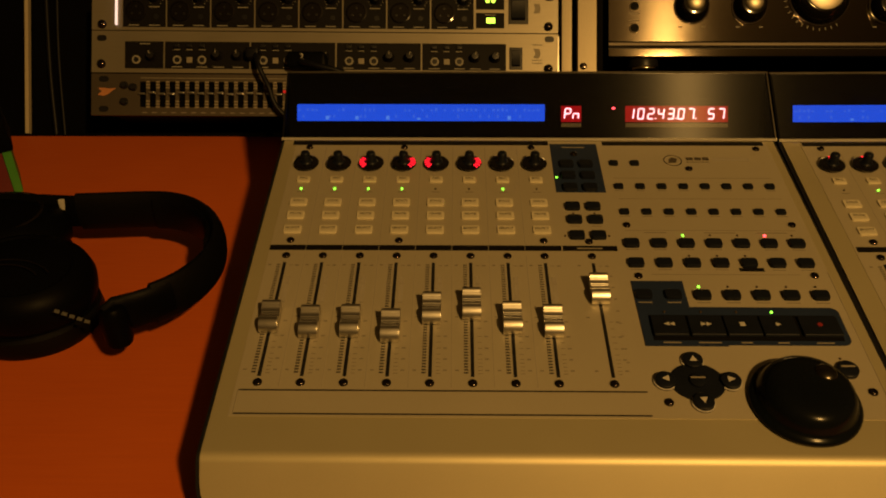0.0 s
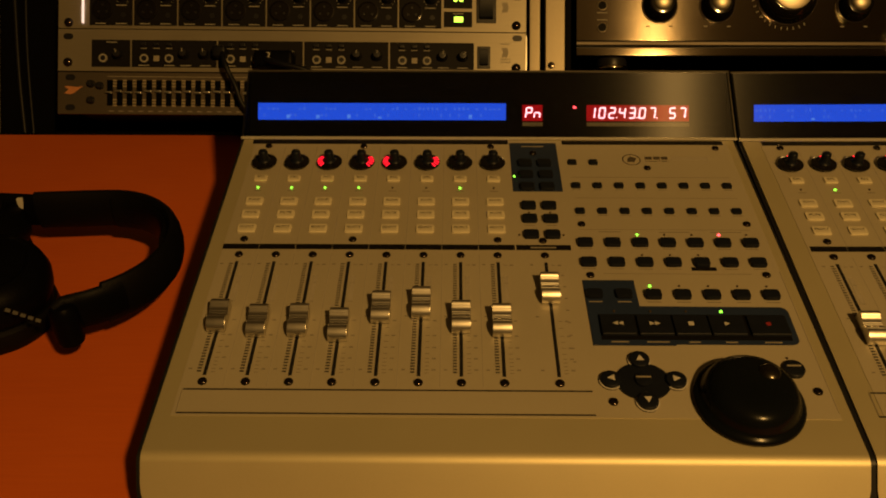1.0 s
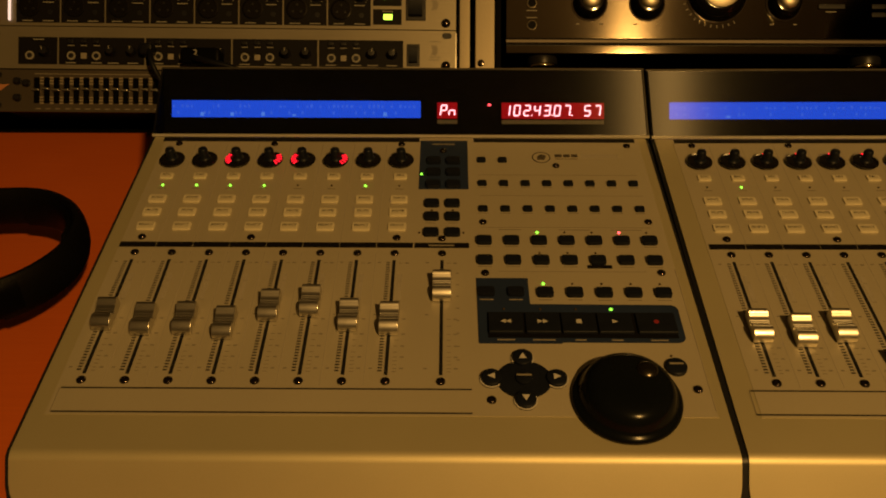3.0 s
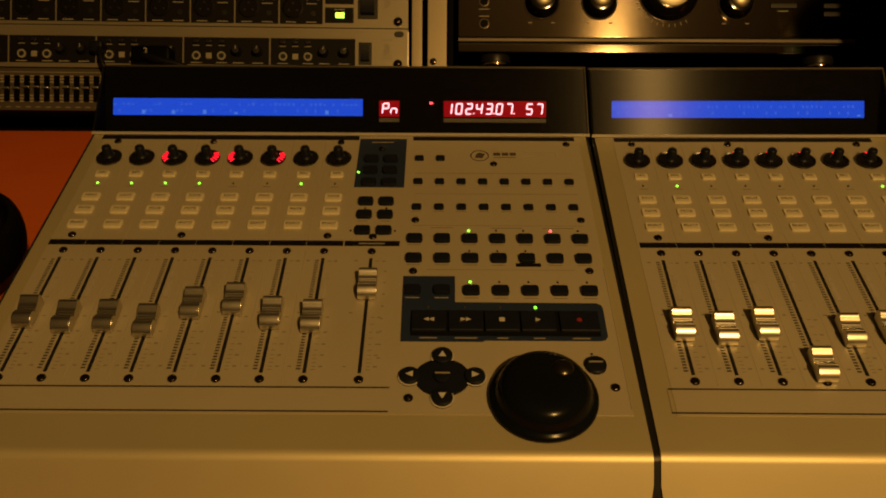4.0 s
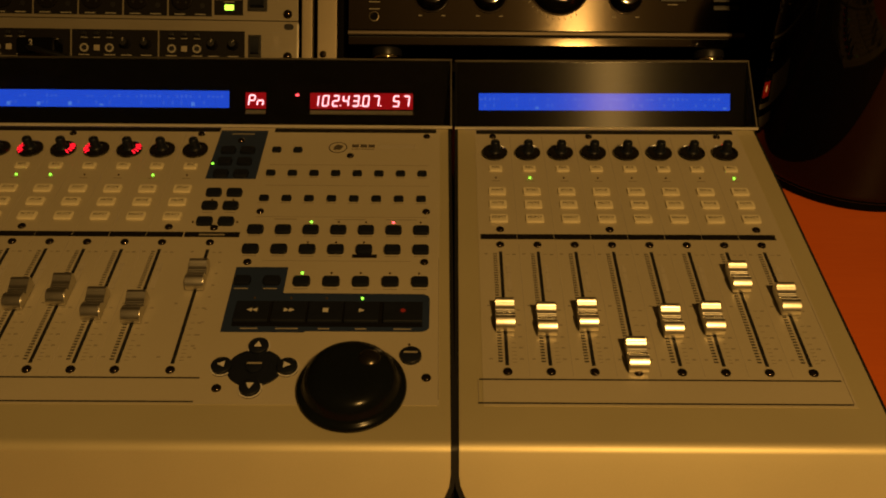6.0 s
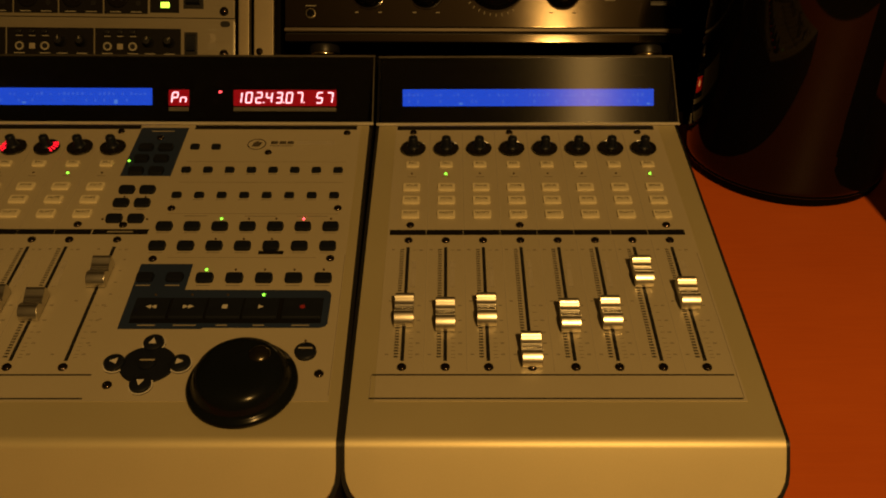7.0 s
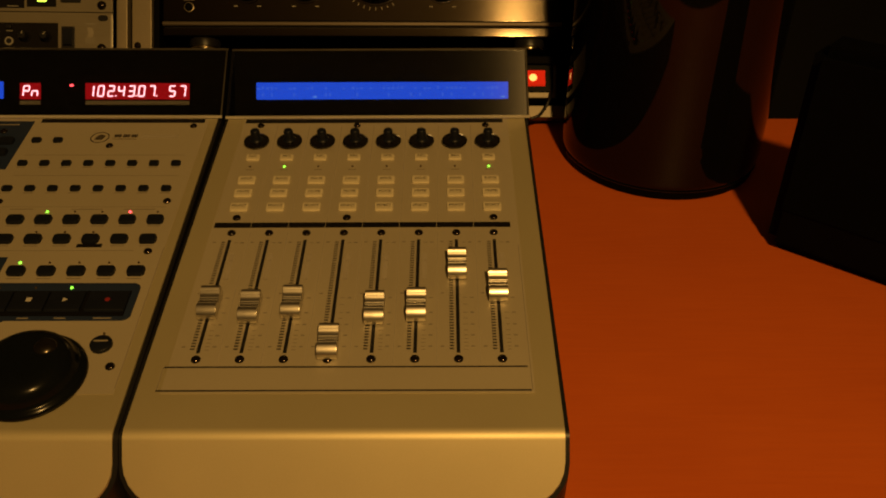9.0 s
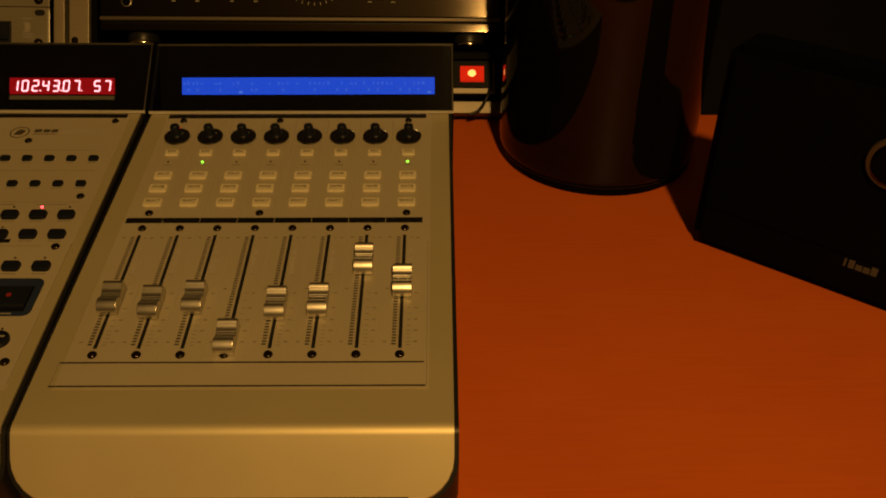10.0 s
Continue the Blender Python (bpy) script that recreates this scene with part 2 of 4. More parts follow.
def word(text, size, material, thick=0.05):
    """Lettering as a mesh, centred, size in millimetres."""
    cu = bpy.data.curves.new("word", "FONT")
    cu.body, cu.size, cu.align_x, cu.align_y, cu.extrude, cu.resolution_u = text, size / 1000, "CENTER", "CENTER", thick / 1000, 2
    ob = bpy.data.objects.new("word", cu)
    scene.collection.objects.link(ob)
    bpy.context.view_layer.update()
    me = bpy.data.meshes.new_from_object(ob.evaluated_get(bpy.context.evaluated_depsgraph_get()))
    bpy.data.objects.remove(ob)
    bpy.data.curves.remove(cu)
    me.materials.clear()
    me.materials.append(material)
    return me


# ---- the room ----
def room():
    x0, x1, y0, y1, h = -2000, 3200, -3300, 1150, 3100
    for name, b in (("floor", (x0 - 100, x1 + 100, y0 - 100, y1 + 100, -100, 0)), ("ceiling", (x0 - 100, x1 + 100, y0 - 100, y1 + 100, h, h + 100)),
                    ("wall_west", (x0 - 100, x0, y0, y1, 2, h - 2)), ("wall_east", (x1, x1 + 100, y0, y1, 2, h - 2)),
                    ("wall_south", (x0 - 100, x1 + 100, y0 - 100, y0, 2, h - 2)), ("wall_north", (x0 - 100, x1 + 100, y1, y1 + 100, 2, h - 2))):
        ob = new(name, mesh_of(name, box(*b), CARPET if name == "floor" else WALL, False))
        tagged(ob, "dark carpeted floor" if name == "floor" else "plain plastered surface of a dim studio", name.split("_")[0], kind="structure")


room()


# ---- the desk and the cabinet behind it ----
def desk():
    t = thing("desk", pose(0, 0, 0), "wide orange beech laminate desk with straight back edge", "desk")
    top = DESK * 1000
    part("desktop", box(-900, 1700, -420, 347, top - 28, top, 2.0), DESKTOP, t, "orange beech laminate top")
    for x in (-880, 1655):
        part("side_panel", box(x, x + 25, -380, 320, 0, top - 29, 1.0), CABINET, t, "black side panel")


desk()

# Rack fronts lie in one plane, sloping back.  Local x along the front, y up it, z out of it.
FRONT = BASE @ pose(0, 0.357, -0.036, RACK_UP, 0, 0)
RACK = FRONT @ pose(0.225, 0, 0, 0, 1.7, 0)


def cabinet():
    t = thing("rack_cabinet", FRONT, "black slanted studio rack cabinet behind the desk", "cabinet")
    part("back_panel", box(-900, 1500, -104, 420, -75, -60), CABINET, t)
    part("shelf", box(276, 700, -32, -24, -60, 6, 1.0), CABINET, t)
    part("rail", box(228.5, 239.5, -80, 420, -14, -2, 0.8), RAIL, t, "brass-coloured steel rail")
    rail = part("rail", box(245, 265, -80, 420, -12, 0, 0.8), RAIL, t, "brass-coloured steel rail with round holes")
    for y in (-13, 63, 95, 140):
        part("rail_bolt", lathe([(3.6, -1), (3.6, 1), (2.6, 2.2), (0, 2.6)], 251, y, 14), SCREW, rail)
    part("divider", box(266, 272, -88, 420, -60, -3, 0.8), CABINET, t)
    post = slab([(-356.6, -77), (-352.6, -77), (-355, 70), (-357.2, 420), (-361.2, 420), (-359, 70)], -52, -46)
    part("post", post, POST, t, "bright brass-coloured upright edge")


cabinet()


# ---- the control surfaces ----
BEND, APRON, DROP = -162.0, 36.0, 48.6  # where the panel turns down, the apron's length and its angle


def sheet_rows(left, right, margin, lower, corner):
    """The panel's length in steps: left, right, y, z, lowered by a thickness."""
    rows, r = [], 9.0
    arc = r * radians(DROP)
    total = arc + APRON + margin
    steps = [(143.0 + margin, None), (60.0, None), (0.0, None), (-80.0, None), (BEND, 0.0)]
    steps += [(None, arc * k / 6) for k in range(1, 7)]
    steps += [(None, arc + (total - arc - corner) * k / 2) for k in (1, 2)]
    steps += [(None, total - corner + corner * math.sin(radians(a))) for a in (15, 30, 45, 58, 70, 80, 90)]
    for y, s in steps:
        if s is None or s == 0.0:
            py, pz, n = y, 0.0, (0.0, 1.0)
        else:
            a = min(s, arc) / r
            py, pz = BEND - r * math.sin(a), -r * (1 - math.cos(a))
            n = (-math.sin(a), math.cos(a))
            if s > arc:
                py, pz = py - (s - arc) * math.cos(a), pz - (s - arc) * math.sin(a)
        cut = 0.0
        if s and s > total - corner:
            cut = corner * (1 - math.sqrt(max(0.0, 1 - ((s - total + corner) / corner) ** 2)))
        rows.append((left - margin + cut, right + margin - cut, py - n[0] * lower, pz - n[1] * lower))
    return rows


def skin(rows, floor):
    """A closed sheet: the rows above, and under each its foot given by floor(y, z)."""
    bm = bmesh.new()
    top = [(bm.verts.new((a, y, z)), bm.verts.new((b, y, z))) for a, b, y, z in rows]
    low = [(bm.verts.new((a, *floor(y, z))), bm.verts.new((b, *floor(y, z)))) for a, b, y, z in rows]
    for i in range(len(rows) - 1):
        (a, b), (c, d), (e, f), (g, h) = top[i], top[i + 1], low[i], low[i + 1]
        bm.faces.new((a, c, d, b)), bm.faces.new((e, f, h, g)), bm.faces.new((a, e, g, c)), bm.faces.new((b, d, h, f))
    bm.faces.new((top[0][0], top[0][1], low[0][1], low[0][0]))
    bm.faces.new((top[-1][1], top[-1][0], low[-1][0], low[-1][1]))
    return bm


def foot(y, z):
    """The desk under the panel, in the panel's own frame, 3 mm clear."""
    return y, -72.0 - y * math.tan(radians(LEAN))


# shapes shared by alike pieces
def screw_mesh():
    bm = lathe([(2.9, 0), (2.9, 0.5), (2.5, 1.2), (1.8, 1.6), (1.4, 1.6), (1.2, 0.7), (0, 0.6)], seg=16)
    return mesh_of("screw", bm, SCREW)


def round_key(name, w, d, h, r, material):
    """A low key with rounded corners and a slightly domed rim."""
    bm, rings = bmesh.new(), []
    for inset, z in ((0.0, 0.0), (0.1, h * 0.65), (0.35, h * 0.93), (0.8, h)):
        a, b, c = w / 2 - inset, d / 2 - inset, max(r - inset, 0.3)
        ring = []
        for sx, sy, start in ((1, 1, 0), (-1, 1, 90), (-1, -1, 180), (1, -1, 270)):
            for k in range(4):
                g = radians(start + 30 * k)
                ring.append(bm.verts.new((sx * (a - c) + c * math.cos(g), sy * (b - c) + c * math.sin(g), z)))
        rings.append(ring)
    for lo, hi in zip(rings, rings[1:]):
        for k in range(16):
            bm.faces.new((lo[k], lo[(k + 1) % 16], hi[(k + 1) % 16], hi[k]))
    bm.faces.new(rings[-1])
    return mesh_of(name, bm, material)


def cap_mesh():
    """A satin metal fader cap: a scooped saddle with fine cross ridges."""
    prof = [(-12.2, 1.0), (-12.5, 3.2), (-12.0, 5.0), (-10.9, 6.6), (-9.5, 7.8), (-7.9, 8.8), (-6.4, 9.3), (-5.2, 9.2), (-4.7, 8.2), (-4.2, 8.8), (-3.5, 8.7), (-3.2, 7.6), (-2.8, 8.0), (-2.2, 7.9), (-1.8, 5.0), (-0.4, 5.0),
            (0.0, 6.4), (0.6, 7.0), (1.4, 7.1), (1.7, 6.7), (2.2, 7.3), (4.2, 7.7), (5.2, 8.4), (6.4, 9.2), (6.9, 8.9), (7.4, 9.5), (8.4, 10.1), (9.2, 10.4), (10.4, 10.2), (11.4, 8.8), (11.8, 5.0), (12.0, 1.0)]
    bm = extrude_x([(y * 0.93, z * 0.95) for y, z in prof], -6.0, 6.0)
    es = [e for e in bm.edges if abs(e.verts[0].co.x - e.verts[1].co.x) < 1e-6]
    bmesh.ops.bevel(bm, geom=es, offset=0.25, segments=1, affect="EDGES")
    return mesh_of("fader_cap", bm, CHROME)


def stem_mesh():
    prof = [(6.0, 4.4), (4.9, 5.2), (4.1, 6.6), (3.8, 8.4), (3.9, 12.6), (3.5, 14.2), (2.6, 15.0), (0, 15.3)]
    bm = lathe(prof, seg=20)
    return mesh_of("knob_stem", bm, RUBBER)


def skirt_mesh():
    return mesh_of("knob_skirt", lathe([(8.4, 0), (8.6, 1.6), (10.2, 2.2), (10.5, 3.0), (10.2, 3.8), (8.4, 4.5), (6.2, 4.8), (0, 4.9)], seg=32), GLOSS)


def ray_led_mesh(material):
    """One lit spoke of a knob's collar, lying on the skirt."""
    bm = bmesh.new()
    vs = [bm.verts.new(c) for c in ((5.8, -0.5, 5.2), (9.8, -0.85, 4.4), (9.8, 0.85, 4.4), (5.8, 0.5, 5.2))]
    ws = [bm.verts.new(v.co - Vector((0, 0, 0.5))) for v in vs]
    bm.faces.new(vs), bm.faces.new(ws[::-1])
    for i in range(4):
        j = (i + 1) % 4
        bm.faces.new((ws[i], ws[j], vs[j], vs[i]))
    return mesh_of("lit_spoke", bm, material, False)


def led_mesh(material, r=1.0):
    return mesh_of("led", lathe([(r, 0), (r, 0.5), (r * 0.7, 0.9), (0, 1.05)], seg=12), material)


SCREW_ME, CAP_ME, STEM_ME, SKIRT_ME = screw_mesh(), cap_mesh(), stem_mesh(), skirt_mesh()
SPOKE_ME = ray_led_mesh(SPOKE)
LED_G, LED_R, LED_0 = led_mesh(GREEN, 0.95), led_mesh(REDLED, 0.95), led_mesh(OFFLED, 0.8)
REC_ME = round_key("record_button", 10.4, 7.0, 1.3, 1.4, IVORY)
WIDE_ME = round_key("channel_button", 13.2, 8.6, 1.3, 1.6, IVORY)
FACE_S = mesh_of("key_face", box(-3.6, 3.6, -1.9, 1.9, 0, 0.1), IVORYFACE, False)
FACE_L = mesh_of("key_face", box(-4.9, 4.9, -2.6, 2.6, 0, 0.1), IVORYFACE, False)
DARK_ME = round_key("function_button", 11.4, 8.2, 3.0, 2.2, RUBBER)
SMALL_ME = round_key("small_button", 7.2, 5.8, 2.2, 1.5, RUBBER)
W_REC, W_SOLO, W_MUTE, W_SELECT = (word(s, 3.3, INK) for s in ("REC", "SOLO", "MUTE", "SELECT"))


def marks(spots, z=0.42):
    """Printed bars: (x, y, width, height), as one thin mesh."""
    verts, faces = [], []
    for x, y, w, h in spots:
        k = len(verts)
        for dz in (0.0, 0.08):
            verts += [(x - w / 2, y - h / 2, z + dz), (x + w / 2, y - h / 2, z + dz), (x + w / 2, y + h / 2, z + dz), (x - w / 2, y + h / 2, z + dz)]
        faces += [(k + 4, k + 5, k + 6, k + 7), (k, k + 1, k + 5, k + 4), (k + 1, k + 2, k + 6, k + 5), (k + 2, k + 3, k + 7, k + 6), (k + 3, k, k + 4, k + 7)]
    me = bpy.data.meshes.new("print")
    me.from_pydata([tuple(c / 1000 for c in v) for v in verts], [], faces)
    return me


def printed(name, spots, material, parent, label="", z=0.42):
    me = marks(spots, z)
    me.materials.append(material)
    ob = put(name, me, parent, label=label)
    ob["kind"] = "stuff"
    return ob


PITCH = 25.8


def fader(parent, x, y, slot_top=-7.0, slot_low=-109.0):
    """Slot, end screws and cap of one fader."""
    part("fader_slot", box(x - 1.1, x + 1.1, slot_low, slot_top, 0.28, 0.44), BLACK, parent)
    put("screw", SCREW_ME, parent, x, 0, 0.3)
    put("screw", SCREW_ME, parent, x, -114, 0.3)
    cap = put("fader_cap", CAP_ME, parent, x, y + 5.4, 0.6, label="satin metal fader cap with cross ridges")
    part("fader_blade", box(x - 0.8, x + 0.8, y - 3, y + 3, 0.2, 3.0), BLACK, parent)
    return cap


def scale_spots(x):
    """The ticks beside one fader: a fine ladder, and the coarse one with its figures."""
    ladder = [(x - 3.9, -9.5 - 2.35 * k, 2.6, 0.85 + 0.006 * k) for k in range(42)]
    coarse = [(x + 4.8, y, 2.6, 0.5) for y in (-10, -28, -46, -63, -69, -76, -81, -86, -91, -95, -98, -101, -104, -106.5)]
    figures = [(x + 9.0, y, 2.4, 1.3) for y in (-10, -63, -76, -86, -95, -104)]
    return ladder, coarse + figures + [(x - 10.0, -9.5, 2.2, 1.2), (x - 9.5, -59, 2.2, 1.2), (x - 9.5, -104, 2.2, 1.2)]


def channels(parent, x0, heights, lit, fans):
    """Eight channel strips: knob, four buttons, LED, fader."""
    ladder, fine, block = [], [], []
    for i in range(8):
        x = x0 + PITCH * i
        knob = put("knob", SKIRT_ME, parent, x, 107.6, 0.3, label="glossy black knob skirt")
        knob.scale = (0.95, 0.95, 0.88)
        put("stem", STEM_ME, knob, 0, 0, 0)
        part("pointer", box(-0.35, 0.35, 1.2, 3.2, 15.2, 15.35), FAINT, knob)
        for a in fans.get(i, ()):
            put("lit_spoke", SPOKE_ME, knob, 0, 0, 0, rz=a)
        b = put("record_button", REC_ME, parent, x, 88.5, 0.3)
        put("key_face", FACE_S, b, 0, 0, 1.28)
        put("lettering", W_REC, b, 0, 0.9, 1.42)
        put("led", LED_G if i in lit else LED_0, parent, x - 0.2, 77, 0.3)
        for y, name, w in ((60.0, "solo_button", W_SOLO), (44.5, "mute_button", W_MUTE), (28.2, "select_button", W_SELECT)):
            b = put(name, WIDE_ME, parent, x + 0.2, y, 0.3)
            put("key_face", FACE_L, b, 0, 0, 1.28)
            put("lettering", w, b, 0, 0.9, 1.42)
        fader(parent, x, heights[i])
        a, b = scale_spots(x)
        ladder += a
        fine += b + [(x, 73.2, 6.0, 0.9)]
        block.append((x + 4.4, -33.5, 3.4, 25.0))
    printed("scale_print", ladder, INK, parent, "fine dark tick ladders beside the fader slots")
    printed("figure_print", fine, FAINT, parent, "faded printed level figures")
    printed("column_print", [(x0 + PITCH * (k - 0.5), 70, 0.5, 125) for k in range(1, 8)] + [(x0 + PITCH * (k - 0.5), -58, 0.5, 118) for k in range(1, 8)], COLUMN, parent, "faint lines between the channels", 0.32)
    printed("block_print", block, COLUMN, parent, "faint upright printed blocks beside the slots", 0.32)
    for i in (0, 3, 7):
        put("screw", SCREW_ME, parent, x0 + PITCH * i + 0.6, 16.4, 0.3)
        put("screw", SCREW_ME, parent, x0 + PITCH * i - 0.8, 132.5, 0.3)


def pod(t, x0, x1):
    """The raised display housing with its smoked window; what shines in it lies on a board behind."""
    part("pod_housing", extrude_x([(143.5, -3), (145.5, -4), (163, -15), (199.5, 30.0), (201.5, 31.0), (222, 10), (230, -10), (232, -95), (150, -86)], x0, x1), HOUSING, t, "black display housing")
    for x in (x0, x1 - 1.6):
        part("pod_cheek", extrude_x([(144, 1.2), (200, 31.5), (199, 26), (163, -14), (146, -4)], x, x + 1.6), HOUSING, t)
    part("window", extrude_x([(144.6, 1.3), (199.4, 31.0), (199.7, 30.4), (144.9, 0.7)], x0 + 1.8, x1 - 1.8), WINDOW, t, "dark smoked display window", False)
    part("window_rim", extrude_x([(199.2, 31.1), (200.6, 31.9), (201.2, 31.1), (199.8, 30.3)], x0, x1), RIM, t, "thin metal top rim")
    part("window_foot", extrude_x([(142.6, 0.6), (143.2, 2.1), (144.5, 2.1), (144.9, 0.6)], x0, x1), EDGE, t, "thin bright strip at the foot of the display")
    part("window_side", extrude_x([(144.6, 1.4), (199.4, 31.1), (199.4, 31.9), (144.6, 2.2)], x1 - 1.3, x1 - 0.4), RIM, t)


def on_board(name, bm, material, t, label="", smooth=False):
    """A flat piece on the display's slanting board."""
    bm.transform(Matrix.Translation((0, 173, 0)) @ Matrix.Rotation(math.atan2(10.5, 9.5), 4, "X"))
    return part(name, bm, material, t, label, smooth)


def lcd_screen(t, x0, x1, seed, peaks):
    screen = on_board("lcd_screen", box(x0, x1, 0, 14.2, -1, 0), LCD, t, "lit blue two-line display")
    rnd = random.Random(seed)
    bm = bmesh.new()
    cell = (x1 - x0) / 56
    for k in range(56):
        if k % 7 < 6 and rnd.random() < 0.62:
            w = cell * rnd.uniform(0.35, 0.62)
            box(x0 + cell * (k + 0.2), x0 + cell * (k + 0.2) + w, 8.2, 8.2 + rnd.uniform(1.4, 2.8), 0.1, 0.15, bm=bm)
        if k % 7 == 1 or rnd.random() < 0.1:
            box(x0 + cell * (k + 0.2), x0 + cell * (k + 0.65), 2.6, 5.0, 0.1, 0.15, bm=bm)
    on_board("characters", bm, FAINTLCD, screen)["kind"] = "stuff"
    bm = bmesh.new()
    for f, h in peaks:
        box(x0 + (x1 - x0) * f, x0 + (x1 - x0) * f + cell * 0.8, 1.0, 1.0 + h, 0.16, 0.22, bm=bm)
    on_board("level_bars", bm, LCDINK, screen)
    return screen


FAINTLCD = glow("pale_characters", (0.052, 0.165, 1.0), 1.0)
SEGS = {"0": "abcdef", "1": "bc", "2": "abged", "3": "abgcd", "4": "fgbc", "5": "afgcd", "6": "afgedc", "7": "abc", "8": "abcdefg", "9": "abcdfg", "P": "abefg", "n": "egc", "l": "bc"}


def seven(ch, x, y, w, h, bm):
    """One seven-segment figure, leaning a little."""
    s, g = 1.25, 0.2
    lines = {"a": (0, h, w, h), "g": (0, h / 2, w, h / 2), "d": (0, 0, w, 0), "f": (0, h / 2, 0, h), "b": (w, h / 2, w, h), "e": (0, 0, 0, h / 2), "c": (w, 0, w, h / 2)}
    for k in SEGS.get(ch, ""):
        ax, ay, bx, by = lines[k]
        hor = ay == by
        dx, dy = (0, s / 2) if hor else (s / 2, 0)
        gx, gy = (g, 0) if hor else (0, g)
        pts = [(min(ax, bx) - dx + gx, min(ay, by) - dy + gy), (max(ax, bx) + dx - gx, min(ay, by) - dy + gy), (max(ax, bx) + dx - gx, max(ay, by) + dy - gy), (min(ax, bx) - dx + gx, max(ay, by) + dy - gy)]
        slab([(x + px + 0.12 * py, y + py) for px, py in pts], 0.2, 0.3, bm)


def led_display(t, x0, x1, text, label, first=1.5, step=7.4):
    win = on_board("led_display", box(x0, x1, -0.5, 13.0, -1, 0), LEDBACK, t, label)
    x = x0 + first
    for ch in text:
        if ch == ".":
            on_board("point", box(x - 2.3, x - 1.2, 1.8, 2.9, 0.2, 0.3), SEGMENT, win)
            continue
        if ch != " ":
            bm = bmesh.new()
            seven(ch, x, 2.0, 4.6, 8.6, bm)
            on_board("digit", bm, SEGMENT, win)
        x += step
    on_board("display_strip", box(x0, x1, -5.2, -1.8, -0.8, 0.4, 0.3), RACKINK, t, "dull grey strip under the red display")
    return win


def surface(name, left, right, label, m=BASE):
    t = thing(name, m, label, "mixing controller", "control surfaces")
    part("panel", skin(sheet_rows(left, right, 0.0, 0.0, 24.0), lambda y, z: (y, z - 1.6)), SILVER, t, "silver painted sheet with rolled front")
    part("body", skin(sheet_rows(left, right, 2.6, 1.3, 25.0), foot), BLACK, t, "black body under the panel")
    for x in (left + 30, right - 30):
        for y in (-150, 180):
            part("rubber_foot", lathe([(9, foot(y, 0)[1] - 2.6), (10, foot(y, 0)[1] + 1)], x, y, 16), RUBBER, t)
    end = sheet_rows(left, right, 0.0, 0.0, 24.0)[-1]
    a = radians(DROP)
    part("front_slot", extrude_x([(end[2] + d * math.cos(a) - h * math.sin(a), end[3] + d * math.sin(a) + h * math.cos(a)) for d, h in ((-0.5, -1), (2.2, -1), (2.2, 0.15), (-0.5, 0.15))], left + 28, right - 25), BLACK, t, "narrow dark slot along the front edge", False)
    return t


def overlay(t, x0, x1, low=-139.0):
    part("overlay", box(x0, x1, low, 141.5, 0.02, 0.28, 0.0), OVERLAY, t, "slightly warmer printed overlay")


BADGE = mat("polished_badge_print", (0.22, 0.19, 0.14), 0.24, 0.8, 0.1, 600, 60, 0)
SIGN = mat("sign_print", (0.34, 0.33, 0.30), 0.6, 0, 0.1, 600, 60, 0, spec=0.2)


def icon(kind):
    """The sign on a transport key."""
    bm = bmesh.new()
    tri = lambda x, d: slab([(x - 1.7 * d, -1.7), (x + 1.7 * d, 0), (x - 1.7 * d, 1.7)][::(1 if d > 0 else -1)], 0, 0.1, bm)
    if kind == "rewind":
        tri(-1.7, -1), tri(1.7, -1)
    elif kind == "forward":
        tri(-1.7, 1), tri(1.7, 1)
    elif kind == "stop":
        box(-1.7, 1.7, -1.7, 1.7, 0, 0.1, bm=bm)
    elif kind == "play":
        tri(0, 1)
    else:
        lathe([(1.7, 0), (1.7, 0.1)], seg=16, bm=bm)
    return mesh_of("sign", bm, REDINK if kind == "record" else SIGN, False)


